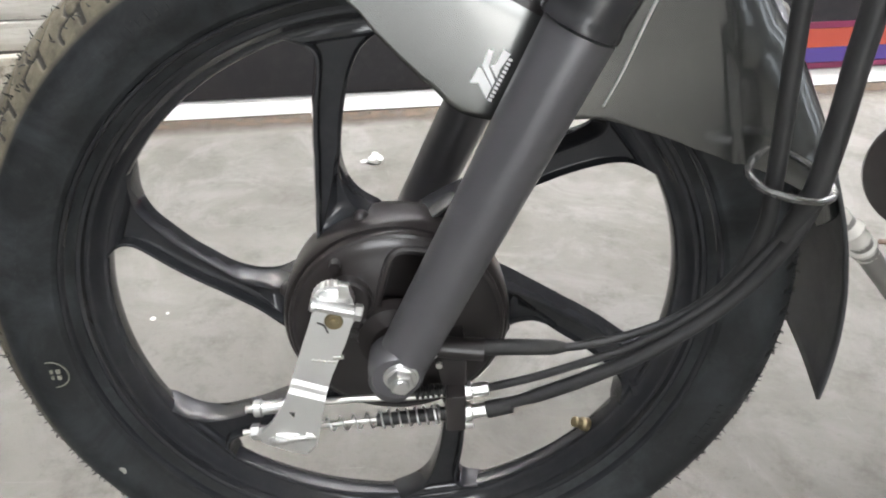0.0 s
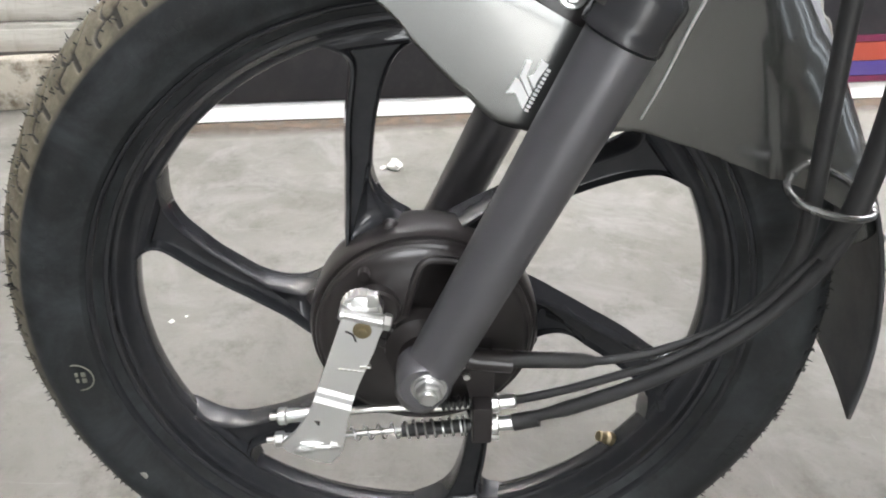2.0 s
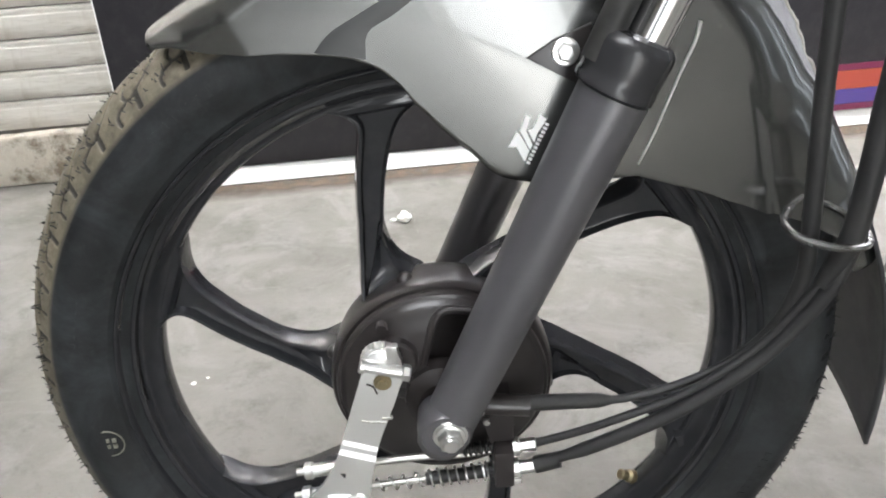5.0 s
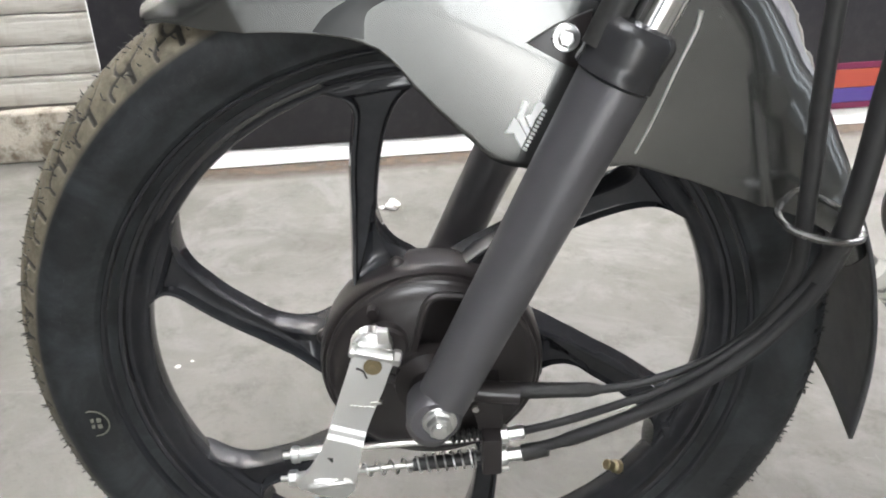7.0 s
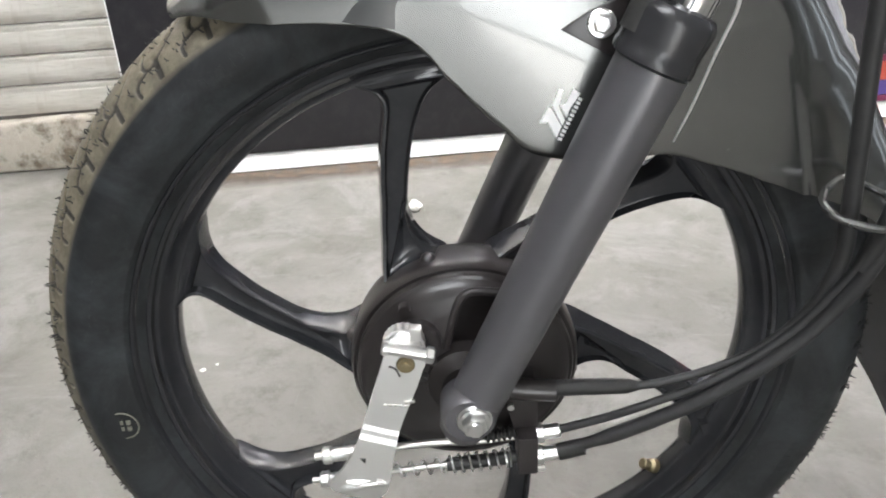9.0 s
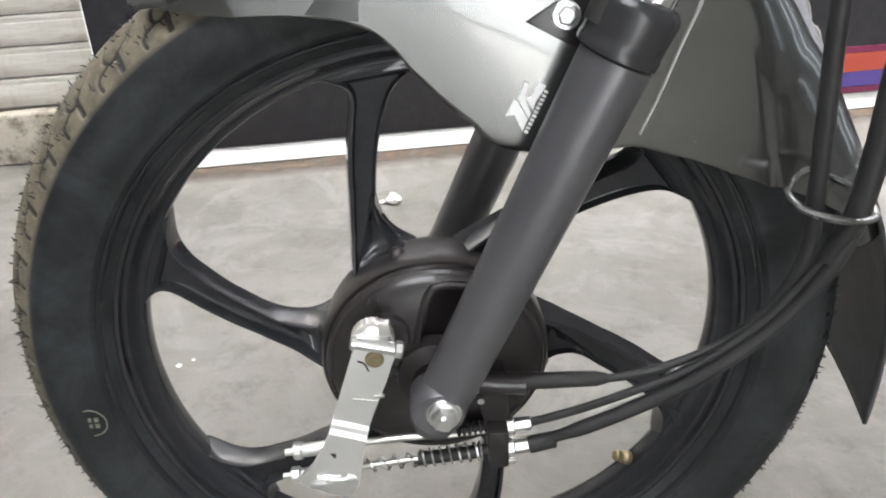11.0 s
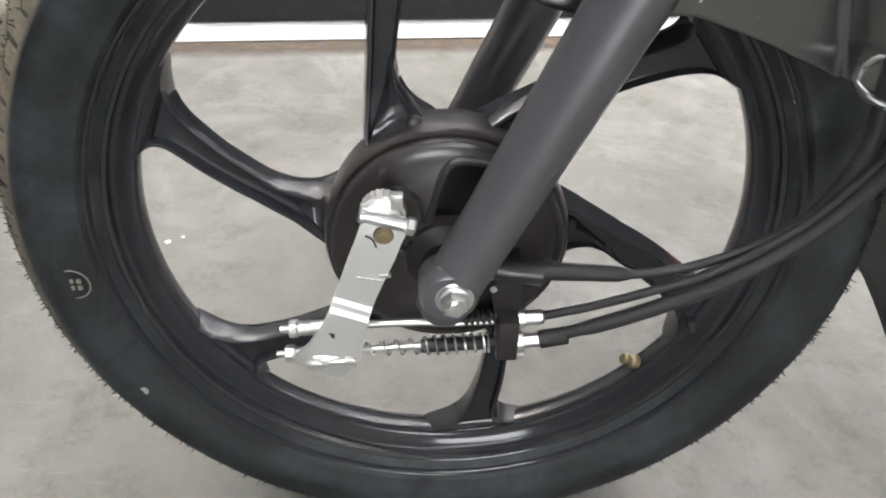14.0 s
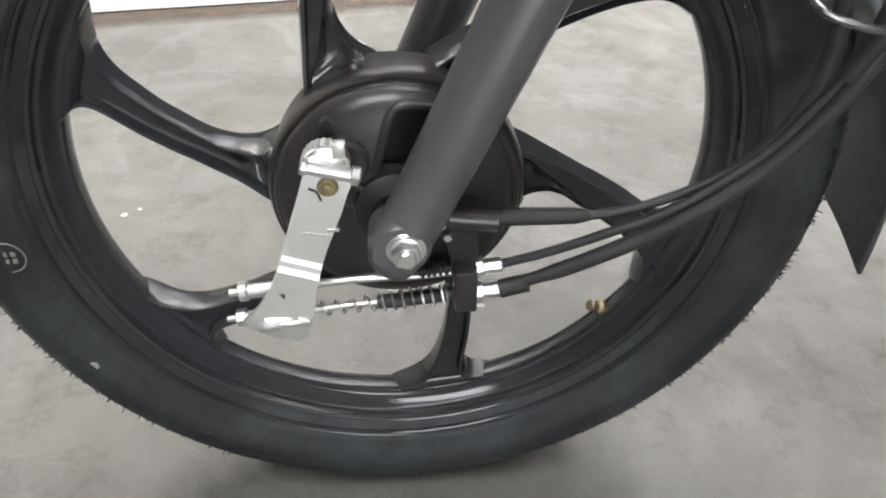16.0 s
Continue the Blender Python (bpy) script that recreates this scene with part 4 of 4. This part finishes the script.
# highlight on the fold where the rear skirt begins, built as a bright line
bm = bmesh.new()
sweep(bm, smooth_path([xz_on_fender(0.134, 0.177, 0.001), xz_on_fender(0.144, 0.198, 0.001), xz_on_fender(0.157, 0.231, 0.001), xz_on_fender(0.166, 0.252, 0.001), xz_on_fender(0.1685, 0.264, 0.001)], 8), [0.0006 + 0.0009 * i / 32 for i in range(33)], 10)
bike_part("skirt_edge_glint", bm, arm_zinc, fender, "bright zinc line for the highlight on the skirt's edge")
# slanted decal strokes (unreadable) and a line of tiny bars
bm = bmesh.new()


def stroke(points):
    """A thin film on the near skirt; points as (x, z) from the axle."""
    f = []
    for x, z in points:
        r, a = math.hypot(x, z), math.degrees(math.atan2(z, x))
        f.append(bm.verts.new(on_fender(a, r, 0.0021)))
    b = [bm.verts.new(v.co + Vector((0, 0.0012, 0))) for v in f]
    bm.faces.new(f)
    bm.faces.new(b[::-1])
    n = len(f)
    for i in range(n):
        bm.faces.new((f[i], b[i], b[(i + 1) % n], f[(i + 1) % n]))


stroke([(0.051, 0.194), (0.056, 0.203), (0.058, 0.202), (0.064, 0.191), (0.061, 0.184), (0.056, 0.194)])
stroke([(0.0585, 0.204), (0.062, 0.214), (0.065, 0.213), (0.062, 0.204), (0.066, 0.195), (0.0645, 0.1915)])
stroke([(0.0635, 0.204), (0.0665, 0.205), (0.071, 0.214), (0.075, 0.211), (0.069, 0.202), (0.067, 0.1965)])
for i in range(11):
    x, z = 0.0620 + 0.00118 * i, 0.1828 + 0.00245 * i
    stroke([(x, z), (x + 0.0005, z + 0.0014), (x + 0.0026, z + 0.0005), (x + 0.0021, z - 0.0009)])
bike_part("decal", bm, decal_white, fender, "slanted white decal strokes")

# fender bolt on its dark gusset by the fork
bm = bmesh.new()
c = on_fender(71.7, 0.268, 0.0)
prism(bm, [(0.0630, 0.2490), (0.0800, 0.2595), (0.1020, 0.2680), (0.0960, 0.2300), (0.0900, 0.2350)], c.y - 0.003, c.y + 0.004, 0.001)
gusset = bike_part("mount_gusset", bm, cast_black, fender, "dark mounting gusset")
bm = bmesh.new()
lathe(bm, (0.0862, c.y - 0.003, 0.2520), (0, -1, 0.1), [(0.0086, 0), (0.0086, 0.0014), (0.0078, 0.0020)], 24)
lathe(bm, (0.0862, c.y - 0.003, 0.2520), (0, -1, 0.1), [(0.0058, 0.001), (0.0058, 0.0052), (0.0044, 0.0062)], 6)
bike_part("fender_bolt", bm, zinc, gusset, "bright flanged bolt")

# mud flap behind the wheel, notched at the foot
bm = bmesh.new()
rows = []
for i in range(25):
    u = i / 24
    row = []
    for j in range(13):
        s = j / 12 * 2 - 1
        low = -13.5 + 2.0 * (s + 1)
        a = 22 + (low - 22) * u
        r = lerp([(-20, 0.350), (-8, 0.344), (8, 0.337), (22, 0.333)], a)
        row.append(bm.verts.new(polar(r - 0.010 * s * s * lerp([(-14, 0.2), (22, 1.0)], a), a, YM + 0.047 * s)))
    rows.append(row)
for p, q in zip(rows, rows[1:]):
    for j in range(12):
        bm.faces.new((p[j], p[j + 1], q[j + 1], q[j]))
flap = bike_part("mud_flap", bm, flap_black, fender, "matt dark grey pointed mud flap")
mod = flap.modifiers.new("thickness", "SOLIDIFY")
mod.thickness = 0.003

# crumpled clear film left on the crown's far shoulder
bm = bmesh.new()
rows = []
for i in range(41):
    u = i / 40
    a = 37 + 23 * u
    row = []
    for j in range(13):
        v = j / 12
        sv = lerp([(37, 0.905), (48, 0.850), (60, 0.820)], a) * (1 - v) + 0.935 * v
        r, w = fender_point(a, sv)
        t = (sv - 0.6) / 0.4 * math.pi / 2
        wave = noise.noise(Vector((a * 0.55, v * 5.0, 2.0))) + 0.5 * noise.noise(Vector((a * 1.5, v * 11.0, 7.0)))
        lift = max(0.0012, 0.0014 + 0.0075 * min(1.0, 1.6 * u) * v * v + 0.0013 * (0.5 + v) * wave)
        row.append(bm.verts.new(polar(r + lift * math.sin(t), a, YM - w - lift * math.cos(t))))
    rows.append(row)
for p, q in zip(rows, rows[1:]):
    for j in range(12):
        bm.faces.new((p[j], p[j + 1], q[j + 1], q[j]))
edge = [row[-1].co.copy() for row in rows]
film = bike_part("protective_film", bm, film_clear, fender, "crumpled clear protective film")
mod = film.modifiers.new("thickness", "SOLIDIFY")
mod.thickness = 0.0003
bm = bmesh.new()
sweep(bm, edge, [0.0011 + 0.0008 * abs(noise.noise(Vector((i * 0.31, 0, 5)))) for i in range(41)], 8)
bike_part("film_edge", bm, film_wrap, film, "white curled edge of the film")

# wire loop on the fender that guides the cables
bm = bmesh.new()
loop = [(0.231, -0.036, 0.142), (0.224, -0.050, 0.140), (0.229, -0.065, 0.136), (0.246, -0.074, 0.133), (0.268, -0.070, 0.130), (0.276, -0.058, 0.132), (0.272, -0.042, 0.136), (0.260, -0.032, 0.142), (0.244, -0.030, 0.147)]
lp = smooth_path(loop + [loop[0]], 6)[:-1]
sweep(bm, lp, 0.0026, 10, False, True)
guide = bike_part("cable_guide", bm, loop_steel, fender, "dark wire cable guide loop")

# cables from the wheel up to the bars
def cable(points, radius, label, seg=14):
    """A cable; radius: a number, or (length along in parts of one, radius) pairs."""
    bm = bmesh.new()
    path = smooth_path(points, 12)
    if isinstance(radius, list):
        radius = [lerp(radius, i / (len(path) - 1)) for i in range(len(path))]
    sweep(bm, path, radius, seg)
    return bike_part("cable", bm, cable_black, None, label)


c1 = cable([(0.063, -0.038, -0.0395), (0.098, -0.044, -0.0250), (0.134, -0.049, -0.0080), (0.166, -0.052, 0.0075), (0.194, -0.054, 0.0275), (0.221, -0.055, 0.0525), (0.242, -0.057, 0.0835), (0.254, -0.060, 0.1080), (0.2600, -0.064, 0.1360), (0.2620, -0.066, 0.1750), (0.263, -0.066, 0.2180), (0.265, -0.066, 0.2500), (0.272, -0.066, 0.40)], 0.0031, "black brake cable")
c2 = cable([(0.063, -0.040, -0.0585), (0.100, -0.047, -0.0400), (0.131, -0.051, -0.0235), (0.162, -0.055, -0.0045), (0.191, -0.057, 0.0165), (0.219, -0.058, 0.0410), (0.242, -0.060, 0.0715), (0.256, -0.064, 0.1010), (0.2640, -0.066, 0.1350), (0.2665, -0.067, 0.1760), (0.268, -0.067, 0.2180), (0.270, -0.067, 0.2500), (0.277, -0.067, 0.40)], [(0.0, 0.0042), (0.06, 0.0042), (0.085, 0.0054), (1.0, 0.0054)], "black brake cable")
bm = bmesh.new()
sleeve = smooth_path([(0.2500, -0.061, 0.0985), (0.2570, -0.064, 0.1200), (0.2620, -0.0655, 0.1370), (0.2645, -0.0665, 0.1755), (0.2660, -0.0665, 0.2180), (0.2680, -0.0665, 0.2500), (0.2750, -0.0665, 0.40)], 8)
sweep(bm, sleeve, [0.0056 + 0.0020 * min(1.0, i / 10) for i in range(len(sleeve))], 18)
bike_part("cable_sleeve", bm, cable_black, c2, "thick black sleeve round both brake cables")
bm = bmesh.new()
sweep(bm, [(0.066, -0.0404, -0.0577), (0.084, -0.0430, -0.0515)], [0.0066, 0.0062], 14)
bike_part("cable_boot", bm, boot_black, c2)
c3 = cable([(0.040, -0.040, 0.0025), (0.064, -0.040, 0.0010), (0.119, -0.042, 0.0005), (0.151, -0.044, 0.0070), (0.179, -0.045, 0.0175), (0.201, -0.046, 0.0300), (0.222, -0.047, 0.0490), (0.236, -0.049, 0.0730), (0.2420, -0.052, 0.1030), (0.2400, -0.054, 0.1350), (0.2360, -0.056, 0.1850), (0.2330, -0.057, 0.2230), (0.2310, -0.058, 0.2550), (0.226, -0.060, 0.40)], [(0.0, 0.0031), (0.38, 0.0031), (0.58, 0.0056), (1.0, 0.0058)], "black speedometer cable")
bm = bmesh.new()
sweep(bm, [(0.062, -0.040, 0.0012), (0.066, -0.040, 0.0010), (0.112, -0.0415, 0.0004), (0.120, -0.042, 0.0006)], [0.0052, 0.0062, 0.0055, 0.0036], 16)
bike_part("cable_boot", bm, boot_black, c3, "black rubber cable boot")
bm = bmesh.new()
sweep(bm, [(0.022, -0.038, 0.0035), (0.040, -0.039, 0.0005), (0.062, -0.040, -0.0012)], 0.0082, 16)
lathe(bm, (0.027, -0.044, 0.003), (1, 0, -0.1), [(0.0042, -0.004), (0.0042, 0.004)], 10)
bike_part("speedometer_drive", bm, cast_black, plate, "black speedometer drive")
bm = bmesh.new()
lathe(bm, (0.026, -0.0455, 0.0005), (0, -1, 0), [(0.0030, 0), (0.0030, 0.002)], 12)
lathe(bm, (0.030, -0.0455, -0.0090), (0, -1, 0), [(0.0026, 0), (0.0026, 0.002)], 12)
bike_part("drive_screw", bm, zinc, plate)

# horn and wrapped engine guard further back
bm = bmesh.new()
lathe(bm, (0.520, 0.20, 0.006), (-0.55, -0.83, 0.1), [(0.048, -0.028), (0.060, -0.018), (0.062, -0.006), (0.060, 0.000), (0.050, 0.006), (0.030, 0.009), (0.010, 0.010)], 48)
horn = bike_part("horn", bm, cast_black, None, "round black horn")
bm = bmesh.new()
sweep(bm, smooth_path([(0.510, 0.21, 0.060), (0.500, 0.22, 0.110), (0.520, 0.23, 0.200), (0.545, 0.23, 0.330)], 6), [0.022 + 0.014 * i / 18 for i in range(19)], 14)
bike_part("horn_bracket", bm, cast_black, horn)
bm = bmesh.new()
sweep(bm, smooth_path([(0.400, 0.22, -0.010), (0.452, 0.20, -0.050), (0.500, 0.20, -0.105), (0.560, 0.20, -0.170), (0.640, 0.20, -0.235)], 8), 0.0115, 18)
guard = bike_part("engine_guard", bm, tube_grey, None, "grey engine guard tube")
bm = bmesh.new()
pts = smooth_path([(0.405, 0.218, -0.014), (0.452, 0.20, -0.050), (0.480, 0.20, -0.082)], 10)
sweep(bm, pts, [0.0128 + 0.0016 * math.sin(i * 1.9) + 0.0008 * math.sin(i * 5.3) for i in range(len(pts))], 14)
bike_part("film", bm, film_wrap, guard, "crumpled clear film round the tube")
bm = bmesh.new()
sweep(bm, [(0.520, 0.19, -0.112), (0.64, 0.19, -0.112)], 0.0085, 12)
bike_part("guard_bar", bm, tube_grey, guard)

# ---------------------------------------------------------------- litter on the floor
def crumb(name, x, y, size, material, label, seed, flat=0.6):
    bm = bmesh.new()
    bmesh.ops.create_icosphere(bm, subdivisions=2, radius=size)
    for v in bm.verts:
        v.co *= 1.0 + 0.55 * noise.noise(v.co * (1.3 / size) + Vector((seed, 0, 0)))
        v.co.z *= flat
    low = min(v.co.z for v in bm.verts)
    bmesh.ops.translate(bm, verts=bm.verts[:], vec=(0, 0, -low - 0.0004))
    ob = thing(name, bm, material, label, "litter", "", "", 25)
    ob.location = (x, y, 0)
    return ob


crumb("paper_scrap", -0.058, 0.928, 0.013, debris_white, "small crumpled white paper scrap on the concrete", 2, 0.8)
crumb("paper_scrap", -0.080, 0.932, 0.006, debris_white, "tiny white paper scrap on the concrete", 8, 0.4)
crumb("dry_leaf", 0.755, 0.59, 0.008, leaf_brown, "tiny brown dry leaf on the concrete", 5, 0.3)
crumb("paper_scrap", -0.352, 0.44, 0.004, debris_white, "tiny white fleck on the concrete", 11, 0.3)
crumb("paper_scrap", -0.335, 0.452, 0.0025, debris_white, "tiny white fleck on the concrete", 14, 0.3)

# the soft shade along the counter's foot, laid on the floor as a brown band
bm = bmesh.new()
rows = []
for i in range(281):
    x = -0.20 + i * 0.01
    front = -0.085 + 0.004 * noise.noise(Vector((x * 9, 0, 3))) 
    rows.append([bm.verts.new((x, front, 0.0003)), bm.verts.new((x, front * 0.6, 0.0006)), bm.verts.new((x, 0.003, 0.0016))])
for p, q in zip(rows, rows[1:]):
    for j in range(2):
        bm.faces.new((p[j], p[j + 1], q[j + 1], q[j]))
shade_band = thing("foot_shade_band", bm, shade_brown, "brown fading band for the shade along the counter foot", "dirt", "stuff")
shade_band.matrix_world = BACK
